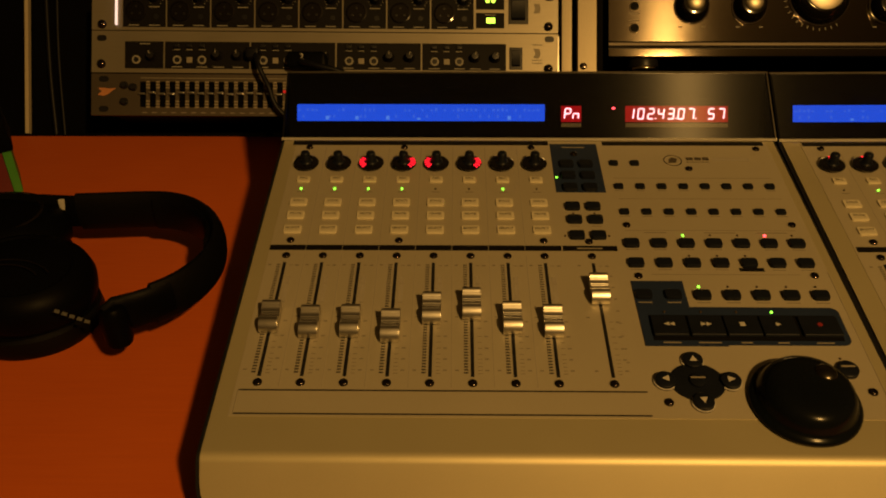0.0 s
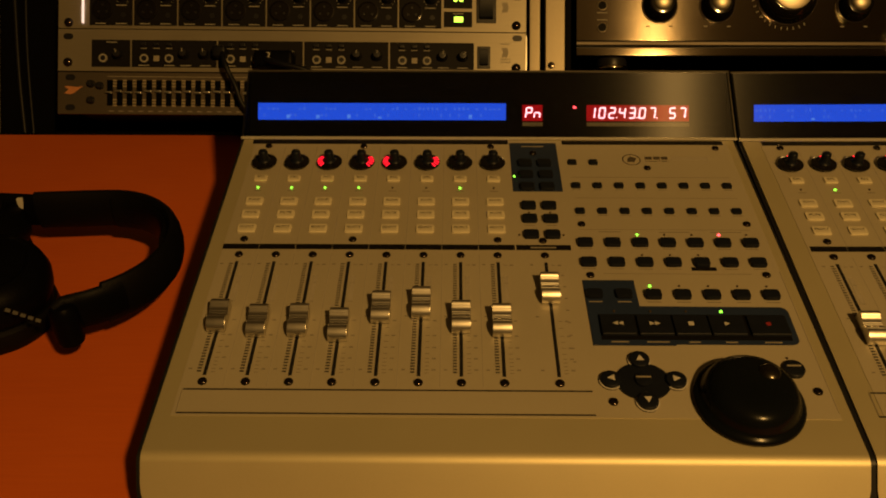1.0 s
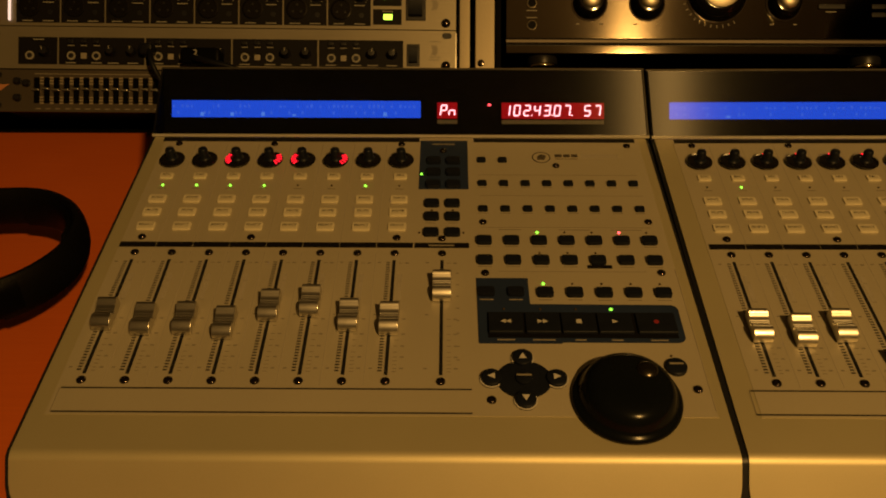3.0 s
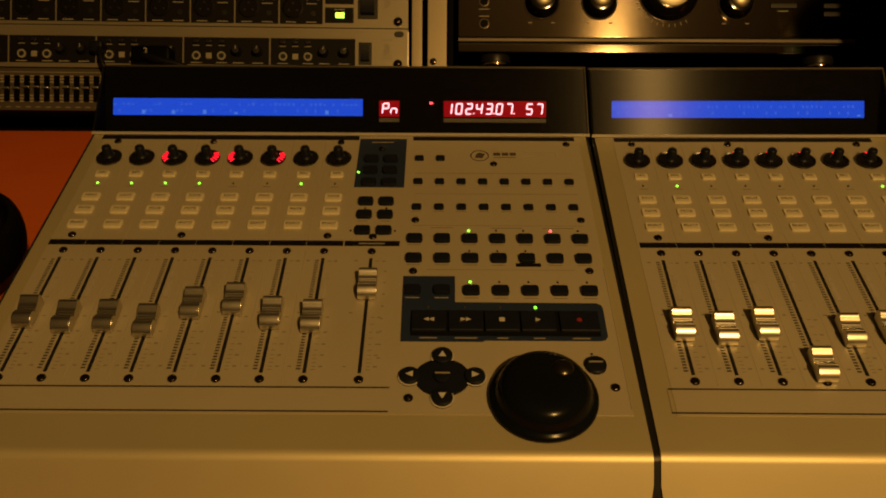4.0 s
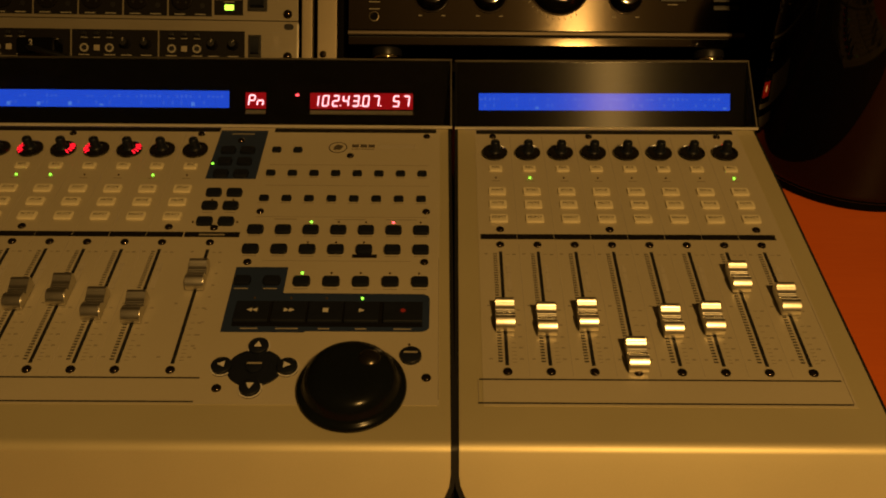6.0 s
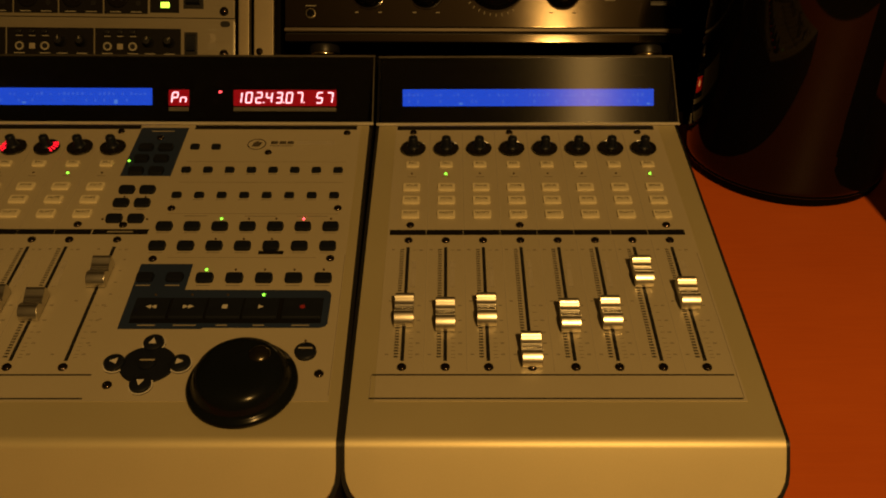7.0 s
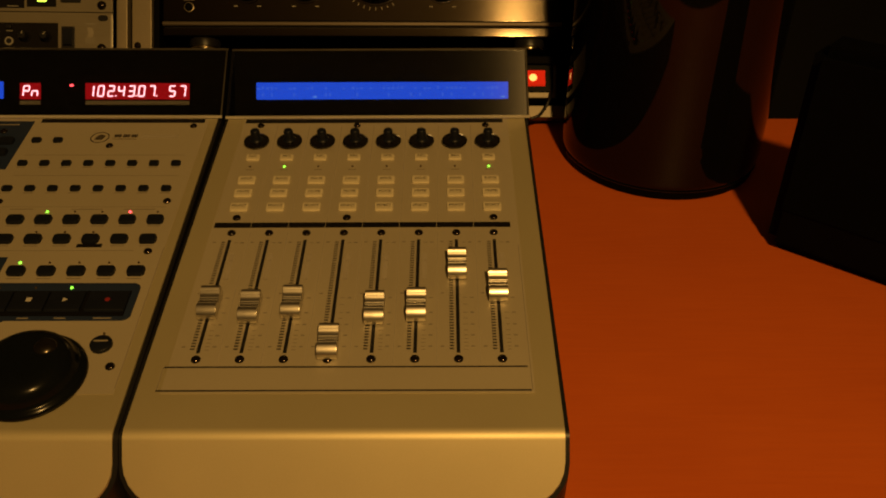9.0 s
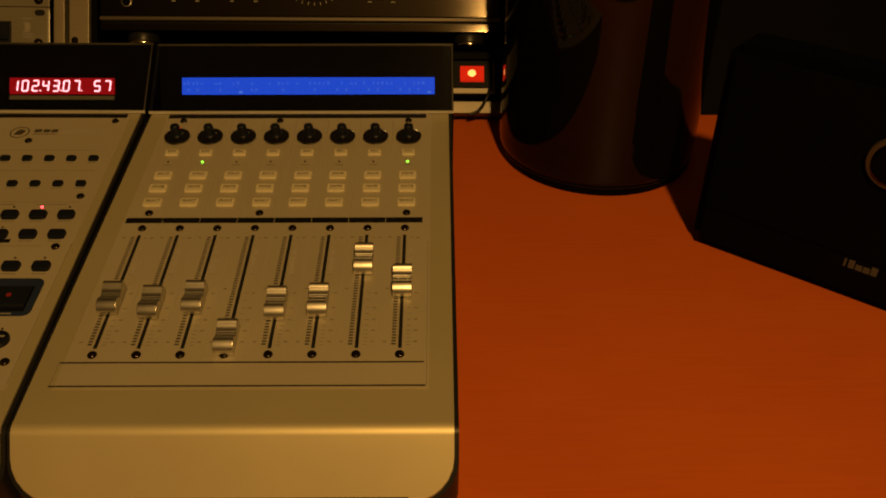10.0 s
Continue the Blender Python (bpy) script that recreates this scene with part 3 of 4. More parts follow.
def master_surface():
    t = surface("control_surface", -23.0, 378.6, "silver mixing control surface with motor faders and jog wheel")
    overlay(t, -13.0, 372.0)
    west, east = range(146, 228, 20), range(-48, 34, 20)
    fans = {2: west, 3: east, 4: west, 5: east}
    channels(t, 0.0, (-68.9, -73.2, -72.5, -76.2, -60.7, -56.5, -68.9, -71.7), {0, 1, 2, 3, 6}, fans)
    # master fader
    fader(t, 213.5, -42.0)
    ladder, fine = scale_spots(213.5)
    printed("figure_print", fine + [(213.5 + 10.5, -20 - 11 * k, 2.0, 1.0) for k in range(8)], FAINT, t)
    for x0, x1 in [(-13 + PITCH * k, -13 + PITCH * (k + 1) - 0.35) for k in range(8)] + [(194, 232.4)]:
        part("channel_label", box(x0, x1, 5.9, 11.4, 0.28, 0.42), DARKFACE, t)
    part("master_label", box(204, 222, 7.8, 9.2, 0.43, 0.47), FAINT, t)
    part("top_label", box(-15, 194, 136.2, 142.0, 0.28, 0.44), DARKFACE, t)
    part("top_label", box(238, 369, 136.2, 141.6, 0.28, 0.44), DARKFACE, t)
    printed("fader_frame", [(111, -119.8, 242, 1.1), (111, -137.2, 242, 1.1)], INK, t, "two thin dark lines below the faders")
    printed("fader_frame_side", [(-10.6, -128.5, 0.5, 18), (371.6, -75, 0.5, 120)], FAINT, t, "", 0.32)
    # assign block
    part("assign_plate", box(195, 233, 73.2, 138.0, 0.28, 0.5), DARKBLUE, t, "dark blue-grey printed field")
    for x in (206, 221.2):
        for y in (108.8, 93.8, 78.2):
            put("function_button", DARK_ME, t, x, y, 0.4)
        for y in (55, 39.6, 21.8):
            put("function_button", DARK_ME, t, x - 0.6, y, 0.3)
    put("led", LED_G, t, 196.9, 92.0, 0.45)
    put("screw", SCREW_ME, t, 213.4, 123.5, 0.4)
    put("screw", SCREW_ME, t, 213.2, 15.7, 0.3)
    for x, y in ((197.0, 22), (228.5, 22), (205.5, 47.5), (221, 47.5)):
        put("led", LED_0, t, x, y, 0.3)
    printed("small_print", [(213.5, 133, 18, 1.3), (205, 33, 7, 0.8), (221, 33, 7, 0.8)], FAINT, t, "", 0.52)
    # small buttons, function rows
    for x in (243.6, 260.2):
        put("small_button", SMALL_ME, t, x, 110.6, 0.3)
    for k in range(8):
        put("small_button", SMALL_ME, t, 243.4 + 16.46 * k, 80.2, 0.3)
        put("small_button", SMALL_ME, t, 243.2 + 16.46 * k, 49.2, 0.3)
    rows = [(13.4, 21.9, (2, 3, 4, 5, 6)), (-7.2, 0.0, (2, 3, 4)), (-38.8, -30.9, (2, 3, 4, 5, 6))]
    for y, led_y, leds in rows:
        for k in range(7):
            x = 242.8 + 19.4 * k
            put("function_button", DARK_ME, t, x, y, 0.45 if y < -30 and k < 2 else 0.3)
            if k in leds:
                on = {(13.4, 2): LED_G, (13.4, 5): LED_R, (-38.8, 2): LED_G}.get((y, k), LED_0)
                put("led", on, t, x - 0.6, led_y + 0.9, 0.3)
    part("shift_plate", box(312.5, 329.5, -14.6, -11.2, 0.28, 0.5), DARKFACE, t)
    lines = [(302 + 0.5, 65.5, 122, 0.4), (302, 91.5, 122, 0.4), (302, 28.5, 122, 0.4), (302, -18.0, 100, 0.4)]
    text = [(243.4 + 16.46 * k, 75.6, 6.5, 0.9) for k in range(8)] + [(243.2 + 16.46 * k, 44.6, 7.5, 0.9) for k in range(8)]
    text += [(242.8 + 19.4 * k, y, 9, 0.9) for k in range(7) for y in (7.6, -13.2, -45.0) if not (y < -40 and k < 2) and not (y == -13.2 and k == 4)]
    text += [(262, 26, 16, 0.9), (308, 25.8, 22, 0.9), (345, 25.8, 22, 0.9)]
    printed("small_print", lines + text, FAINT, t, "faded button captions and dividing lines")
    for x, y in ((242.7, 34.4), (362.3, 35), (242.7, -19.6), (361.8, -18.8), (243.3, -127.5), (364.6, -119), (302, 103.8), (361.5, 131.2)):
        put("screw", SCREW_ME, t, x, y, 0.3)
    # maker's badge as plain shapes
    bm = lathe([(7.4, 0.3), (7.4, 0.45), (6.5, 0.45), (6.5, 0.3)], 291.3, 115.2, 32, cap=False)
    slab([(287.5, 112), (293.5, 112), (295.5, 117.5), (291, 119.6), (288.6, 117)], 0.3, 0.42, bm)
    part("badge", bm, BADGE, t, "shiny ring badge", False)
    printed("badge_bars", [(305.0, 117.4, 5.6, 4.0), (311.6, 117.4, 5.2, 4.0), (317.8, 117.4, 5.0, 4.0), (311, 113.0, 18, 0.6)], BADGE, t, "dark bars beside the badge")
    part("name_plate", box(323, 352.5, 114.6, 119.4, 0.28, 0.36), COLUMN, t)
    # transport
    part("transport_plate", slab([(236.5, -25), (271, -25), (271, -49.5), (362, -49.8), (365, -51.5), (366, -54), (365.8, -79), (364, -81.4), (361, -82.4), (289, -82.4), (288.4, -83.4), (237, -83.4)], 0.28, 1.0), DARKBLUE, t, "dark blue-grey transport field", False)
    part("transport_frame", slab([(243, -57.5), (361.5, -57.5), (361.5, -79), (243, -79)], 1.0, 1.6), HOUSING, t, "", False)
    kinds = ("rewind", "forward", "stop", "play", "record")
    for k, (x, s) in enumerate(zip((254.2, 277.6, 300.4, 323.2, 349.2), kinds)):
        w = 12.3 if s == "record" else 10.8
        bm = extrude_x([(-9.2, 0), (-9.0, 1.9), (-7.8, 2.5), (0, 1.7), (7.4, 2.2), (8.2, 1.7), (8.4, 0)], -w, w)
        bmesh.ops.bevel(bm, geom=list(bm.edges), offset=0.5, segments=1, affect="EDGES")
        key = put("transport_key", mesh_of("transport_key", bm, RUBBER), t, x, -67.6, 1.6, label="black " + s + " key")
        put("sign", icon(s), key, 0, 0.6, 1.85)
        if k < 4:
            put("led", LED_G if s == "play" else LED_0, t, x - 0.6, -54.3, 1.0)
    printed("transport_print", [(254, -80.8, 11, 1.0), (277.6, -80.8, 14, 1.0), (300.4, -80.8, 7, 1.0), (323.2, -80.8, 7, 1.0), (349.2, -80.8, 11, 1.0), (243, -45.5, 9, 0.9), (262, -45.5, 9, 0.9)], FAINT, t, "", 1.02)
    # cursor cross
    bm = lathe([(0, 0.3), (16.5, 0.3), (16.5, 1.2), (15.5, 1.6), (0, 1.6)], seg=40)
    bm.transform(Matrix.Translation((263, -112.2, 0)) @ Matrix.Diagonal((1.0, 0.86, 1.0, 1.0)))
    part("cursor_disc", bm, RUBBER, t, "dark round cursor field")
    zoom = part("zoom_button", lathe([(5.2, 1.6), (5.0, 3.0), (3.5, 3.5), (0, 3.6)], 263, -112.2, 24), RUBBER, t)
    part("zoom_print", box(258.6, 267.4, -111.6, -110.4, 3.6, 3.7), FAINT, zoom)
    for x, y, a in ((263, -96.4, 90), (263, -128.2, -90), (243.6, -112.1, 180), (282.4, -112.3, 0)):
        b = put("cursor_button", mesh_of("cursor_button", lathe([(6.9, 0.3), (6.9, 1.0), (6.2, 1.0), (6.1, 3.0), (5.2, 3.6), (0, 3.8)], seg=28), RUBBER), t, x, y, 0.3, label="round black cursor button")
        part("cursor_ring", lathe([(6.2, 1.05), (6.2, 1.25), (7.0, 1.25), (7.0, 1.05)], seg=28, cap=False), PALE, b)
        put("arrow", mesh_of("arrow", slab([(-2.0, -2.3), (2.4, 0), (-2.0, 2.3)], 3.75, 3.9), PALE, False), b, 0, 0, 0, rz=a)
    b = part("scrub_button", lathe([(6.6, 0.3), (6.5, 2.6), (5.6, 3.3), (0, 3.5)], 355, -102.6, 24), RUBBER, t)
    part("scrub_print", box(350.8, 359.2, -102.2, -100.9, 3.5, 3.6), FAINT, b)
    put("led", LED_0, t, 353.9, -93.2, 0.3)
    # jog wheel
    bm = lathe([(31.2, 0.3), (32.0, 1.6), (31.9, 3.0), (31.0, 4.2), (29.6, 5.0), (28.4, 5.8), (27.7, 7.4), (27.0, 10.0), (25.6, 13.0), (23.2, 15.5), (19.6, 17.2), (14.5, 18.0), (8, 18.3), (0, 18.4)], 321.5, -127.2, 64)
    wheel = part("jog_wheel", bm, JOG, t, "large black jog wheel with finger dimple")
    part("finger_dimple", lathe([(6.8, 16.8), (6.4, 18.0), (5.6, 18.9), (4.2, 19.7), (2.4, 20.2), (0, 20.4)], 332.0, -118.6, 28), DIMPLE, wheel, "shiny finger dimple")
    # display
    pod(t, -25.5, 382.0)
    lcd_screen(t, -17.0, 194.0, 3, ((0.115, 3.2), (0.235, 3.0), (0.36, 3.4), (0.485, 1.6), (0.85, 3.4)))
    led_display(t, 208, 225, "Pn", "small red two-figure display", 2.6, 7.2)
    led_display(t, 262.5, 349, " 102.43.07. 57", "red time display with lit figures", -6.8, 8.5)
    part("status_lamp", lathe([(1.5, 9.0), (1.4, 9.8), (0, 10.2)], 252, 178.5, 14), REDLED, t, "small red lamp")
    return t


DIMPLE = mat("smooth_dark_dimple", (0.05, 0.045, 0.038), 0.24, 0.9, 0.2, 900, 90, 0.0)
JOG = mat("satin_black_wheel", (0.0035, 0.0045, 0.0055), 0.2, 0, 0.2, 900, 20, 0.015, spec=0.10)


def extender_surface():
    t = surface("control_surface", 385.0, 626.0, "silver eight-fader extender standing beside the main control surface", BASE @ pose(0.505, -0.01, 0) @ pose(0, 0, 0, 0, -0.75, -0.65) @ pose(-0.505, 0.01, 0))
    x0 = 414.0
    overlay(t, 399.0, 612.0)
    channels(t, x0, (-76.5, -80.1, -76.0, -109.0, -81.2, -78.6, -41.1, -61.5), {1, 7}, {k: (90,) for k in range(8)})
    for k in range(8):
        part("channel_label", box(x0 - 13.5 + PITCH * k, x0 - 13.5 + PITCH * (k + 1) - 0.35, 5.9, 11.4, 0.28, 0.42), DARKFACE, t)
    part("top_label", box(x0 - 14, x0 + 194, 136.4, 141.8, 0.28, 0.44), DARKFACE, t)
    printed("fader_frame", [(503, -119.8, 212, 1.1), (503, -137.2, 214, 1.1)], INK, t, "two thin dark lines below the faders")
    printed("fader_frame_side", [(396.4, -128.5, 0.5, 18), (610.6, -75, 0.5, 124)], FAINT, t, "", 0.32)
    pod(t, 382.6, 630.2)
    lcd_screen(t, 402.8, 614.6, 8, ((0.225, 1.8), (0.972, 1.4)))
    return t


master_surface()
extender_surface()


# ---- rack units ----
BOLT_ME = mesh_of("rack_bolt", lathe([(4.6, 0), (4.6, 1.6), (3.6, 3.2), (1.8, 3.9), (0, 4.0)], seg=18), SCREW)
JACK_ME = mesh_of("jack", lathe([(4.4, 0), (4.4, 1.4), (3.2, 1.6), (2.6, 1.4), (2.5, 0.3), (0, 0.3)], seg=18), RACKINK)
JHOLE_ME = mesh_of("jack_hole", lathe([(2.7, 1.5), (2.7, 1.6), (0, 1.62)], seg=14), BLACK)
POT_ME = mesh_of("pot", lathe([(5.6, 0), (5.2, 1.5), (4.6, 2), (4.2, 9), (3.4, 10), (0, 10.2)], seg=18), BLACK)
POTMARK_ME = mesh_of("pot_mark", box(-0.45, 0.45, 0.6, 4.0, 10.2, 10.4), RACKINK, False)
PUSH_ME = mesh_of("push_switch", box(-2.6, 2.6, -1.6, 1.6, 0, 3.0, 0.5), BLACK)


def slot_points(w, h, n=6):
    pts = [(w / 2 * 0.5 + h / 2 * math.cos(radians(a)), h / 2 * math.sin(radians(a))) for a in range(-90, 91, 30)]
    return pts + [(-x, -y) for x, y in pts]


OVAL_ME = mesh_of("mount_slot", slab(slot_points(8, 6.2), 0, 0.3), BLACK, False)
BAR_ME = mesh_of("caption", box(-5.5, 5.5, -0.5, 0.5, 0, 0.08), RACKINK, False)


def rack_unit(name, y0, y1, face, label, lip=1.2):
    t = thing(name, RACK, label, "rack unit", "rack units")
    part("case", box(-462, -20, y0 + 1, y1 - 1, -58, -3), CABINET, t, "black steel case")
    part("face_plate", box(-483, 0, y0, y1, -3, 0, 0.5), face, t)
    return t


def ears(t, spots, bolts):
    for x, y in spots:
        put("mount_slot", OVAL_ME, t, x, y, 0)
    for x, y in bolts:
        put("rack_bolt", BOLT_ME, t, x, y, 0, label="black dome-headed bolt")


def pot(t, x, y, turn=0):
    p = put("pot", POT_ME, t, x, y, 0.4)
    put("pot_mark", POTMARK_ME, p, 0, 0, 0, rz=turn)


def jack(t, x, y):
    j = put("jack", JACK_ME, t, x, y, 0.4, label="ring of a jack socket")
    put("jack_hole", JHOLE_ME, j)


def preamp():
    """Eight microphone inputs side by side."""
    t = rack_unit("microphone_preamp", 21.2, 64.6, RACKFACE, "champagne rack preamp with eight dark microphone inputs")
    ears(t, [(-472, 59), (-9.5, 58)], [(-472, 27), (-10.5, 28)])
    rnd = random.Random(5)
    for k in range(8):
        x0 = -451.5 + 45.5 * k
        f = part("channel_field", box(x0 + 0.6, x0 + 44.6, 24.5, 62.5, 0, 0.4), DARKFACE, t, "dark printed channel field", False)
        bm = lathe([(10.8, 0.4), (10.8, 2.0), (9.6, 2.2), (9.2, 1.0), (0, 0.9)], x0 + 14, 41, 26)
        s = part("microphone_socket", bm, GLOSS, f, "round three-hole socket")
        for a in (90, 210, 330):
            part("socket_hole", lathe([(1.3, 1.0), (1.3, 1.15), (0, 1.2)], x0 + 14 + 4.8 * math.cos(radians(a)), 41 + 4.8 * math.sin(radians(a)), 10), BLACK, t)
        put("jack", JHOLE_ME, f, x0 + 35, 35.5, -0.9)
        p = put("pot", POT_ME, f, x0 + 34, 54.5, 0.4)
        bm = bmesh.new()
        for i in range(11):
            a = radians(225 - 27 * i)
            lathe([(0.55, 0.4), (0.55, 0.5), (0, 0.5)], x0 + 34 + 7.6 * math.cos(a), 54.5 + 7.6 * math.sin(a), 6, bm)
        part("pot_scale", bm, RACKINK, f)["kind"] = "stuff"
        put("caption", BAR_ME, f, x0 + 12, 26.4, 0.4)
        put("caption", BAR_ME, f, x0 + 33, 26.4, 0.4)
        put("caption", BAR_ME, f, x0 + 33, 45.5, 0.4)
    for y, lit in ((34.0, True), (53.5, False)):
        f = part("status_field", box(-86, -56.5, y - 8.0, y + 8.0, 0, 0.4, 0.0), DARKFACE, t, "small dark status field", False)
        if lit:
            part("status_lamp", box(-75.2, -66.0, y - 3.0, y + 2.8, 0.4, 1.2, 0.5), LAMPGREEN, f, "lit yellow-green lamp")
        else:
            for dx in (-74, -68):
                part("status_lamp", lathe([(2.2, 0.4), (2.0, 1.4), (0, 1.8)], dx, y + 1, 14), LAMPGREEN, f)
        put("caption", BAR_ME, f, -71.0, y + 5.8, 0.4)
    sw = part("power_switch", box(-52, -31.5, 30.5, 59, 0, 1.6, 0.6), BLACK, t)
    part("rocker", extrude_x([(34, 1.6), (56, 1.6), (54, 4.6), (45, 3.4), (36, 5.0)], -49, -35), RUBBER, sw)
    part("badge", slab([(-26, 42), (-20, 42), (-18.5, 47), (-20, 52), (-26, 52), (-24, 47)], 0, 0.15), FAINT, t, "faint printed emblem", False)
    part("pilot_strip", box(-458.2, -456.2, 26, 62, 0.2, 3.2, 0.6), PILOT, t, "thin lit pale strip")
    return t


def compressor():
    t = rack_unit("compressor", -22.8, 20.6, RACKFACE, "champagne rack compressor with four dark channel fields")
    ears(t, [(-9.5, 15), (-472.5, 12.8)], [(-10.5, -16), (-472.5, -14)])
    part("first_field", box(-448.5, -409, -18.4, 9.6, 0, 0.4), DARKFACE, t, "dark printed field", False)
    jack(t, -436.5, -9.5)
    pot(t, -420, -6, 20)
    put("caption", BAR_ME, t, -428, 7.2, 0.4)
    rnd = random.Random(2)
    for k in range(4):
        x0 = -408 + 88.6 * k
        f = part("channel_field", box(x0 + 0.6, x0 + 87.6, -18.4, 9.6, 0, 0.4), DARKFACE, t, "dark printed channel field", False)
        put("jack", JACK_ME, f, x0 + 13.5, -9.5, 0.4)
        put("jack_hole", JHOLE_ME, f, x0 + 13.5, -9.5, 0.4)
        put("jack", JACK_ME, f, x0 + 39, -9.5, 0.4)
        put("jack_hole", JHOLE_ME, f, x0 + 39, -9.5, 0.4)
        part("square_key", box(x0 + 23, x0 + 29, -12.5, -6.5, 0.4, 1.4, 0.4), FAINT, f)
        for i, x in enumerate((13, 26, 39)):
            put("push_switch", PUSH_ME, f, x0 + x, 5.0, 0.4)
            c = put("caption", BAR_ME, f, x0 + x, 1.2, 0.4)
            c.scale = (0.6, 0.8, 1)
        for x in (55, 76):
            p = put("pot", POT_ME, f, x0 + x, -5, 0.4)
            put("pot_mark", POTMARK_ME, p, rz=rnd.uniform(-70, 10))
        for x in (13, 39, 56, 76):
            put("caption", BAR_ME, f, x0 + x, -16.6, 0.4)
    sw = part("power_switch", box(-51, -37.5, -17.0, 6.0, 0, 1.4, 0.5), BLACK, t)
    part("rocker", extrude_x([(-14, 1.4), (3.5, 1.4), (2.5, 3.4), (-5, 2.6), (-13, 4.0)], -48.5, -40), RUBBER, sw)
    part("badge", slab([(-26, -5), (-20, -5), (-18.5, 0), (-20, 5), (-26, 5), (-24, 0)], 0, 0.15), FAINT, t, "faint printed emblem", False)
    for y in (-7, -10, 9):
        put("caption", BAR_ME, t, -22, y, 0)
    # the highlight on the plate's right edge, built as a pale strip
    part("edge_highlight", box(-1.6, 0.6, -21, 18, -1, 0.8, 0.3), EDGE, t, "bright strip built in place of the highlight along the plate's edge")
    return t


def equaliser():
    t = rack_unit("graphic_equaliser", -67.2, -23.8, BRONZE, "bronze graphic equaliser with rows of small sliders")
    ears(t, [(-470, -29.5), (-470, -60.5)], [])
    part("emblem", slab([(-476, -46), (-470, -47), (-466, -45.5), (-461, -41.5), (-457, -38.8), (-464, -39.5), (-470, -38.6), (-476, -38.8), (-472, -42)], 0, 0.2), EMBLEM, t, "small bronze winged emblem", False)
    for x, y in ((-449, -36), (-449, -53), (-440, -38)):
        put("pot", POT_ME, t, x, y, 0).scale = (0.75, 0.75, 0.5)
    part("top_line", box(-432, -20, -28.6, -27.9, 0, 0.2), FAINT, t, "", False)
    rnd = random.Random(11)
    cap = mesh_of("slider_cap", box(-3.2, 3.2, -0.9, 0.9, 0.4, 4.0, 0.4), CHROME)
    slot = mesh_of("slider_slot", box(-3.0, 3.0, -13.2, 13.2, 0, 0.3), DEADBLACK, False)
    lines = []
    for k in range(31):
        x = -429.5 + 10.05 * k
        put("slider_slot", slot, t, x, -45.2)
        put("slider_cap", cap, t, x - 0.6, -44.4 + rnd.choice((0, 0, 0, -0.6, 0.6, 0)), 0)
        lines += [(x + 5.0, -45.2 + d, 4.0, 1.3) for d in (-13, -10, -7, 7, 10, 13)]
    printed("slider_scale", lines, EQINK, t, "small pale scale bars between the sliders", 0.05)
    printed("slider_captions", [(-428 + 10.05 * k, -64, 5, 0.9) for k in range(31)], FAINT, t, "", 0.05)
    part("clip_lamp", lathe([(1.7, 0), (1.7, 0.8), (0, 1.6)], -284, -41.5, 12), DIMRED, t, "dim red lamp")
    return t


LAMPGREEN = glow("yellow_green_lamp", (0.62, 1.0, 0.07), 2.2)
PILOT = glow("pale_pilot_strip", (1.0, 0.72, 0.60), 1.0, (0.5, 0.45, 0.4))
EMBLEM = mat("bronze_emblem", (0.55, 0.24, 0.10), 0.4, 0.5, 0.15, 500, 60, 0.02)
DIMRED = glow("dim_red_lamp", (1.0, 0.03, 0.02), 0.35, (0.2, 0.01, 0.01))
EQINK = mat("ochre_print", (0.24, 0.20, 0.13), 0.6, 0, 0.15, 600, 60, 0)
preamp()
compressor()
equaliser()


# ---- the amplifier ----
GOLDCAP = mat("satin_gold_cap", (0.66, 0.60, 0.46), 0.5, 1.0, 0.06, 900, 30, 0.03)


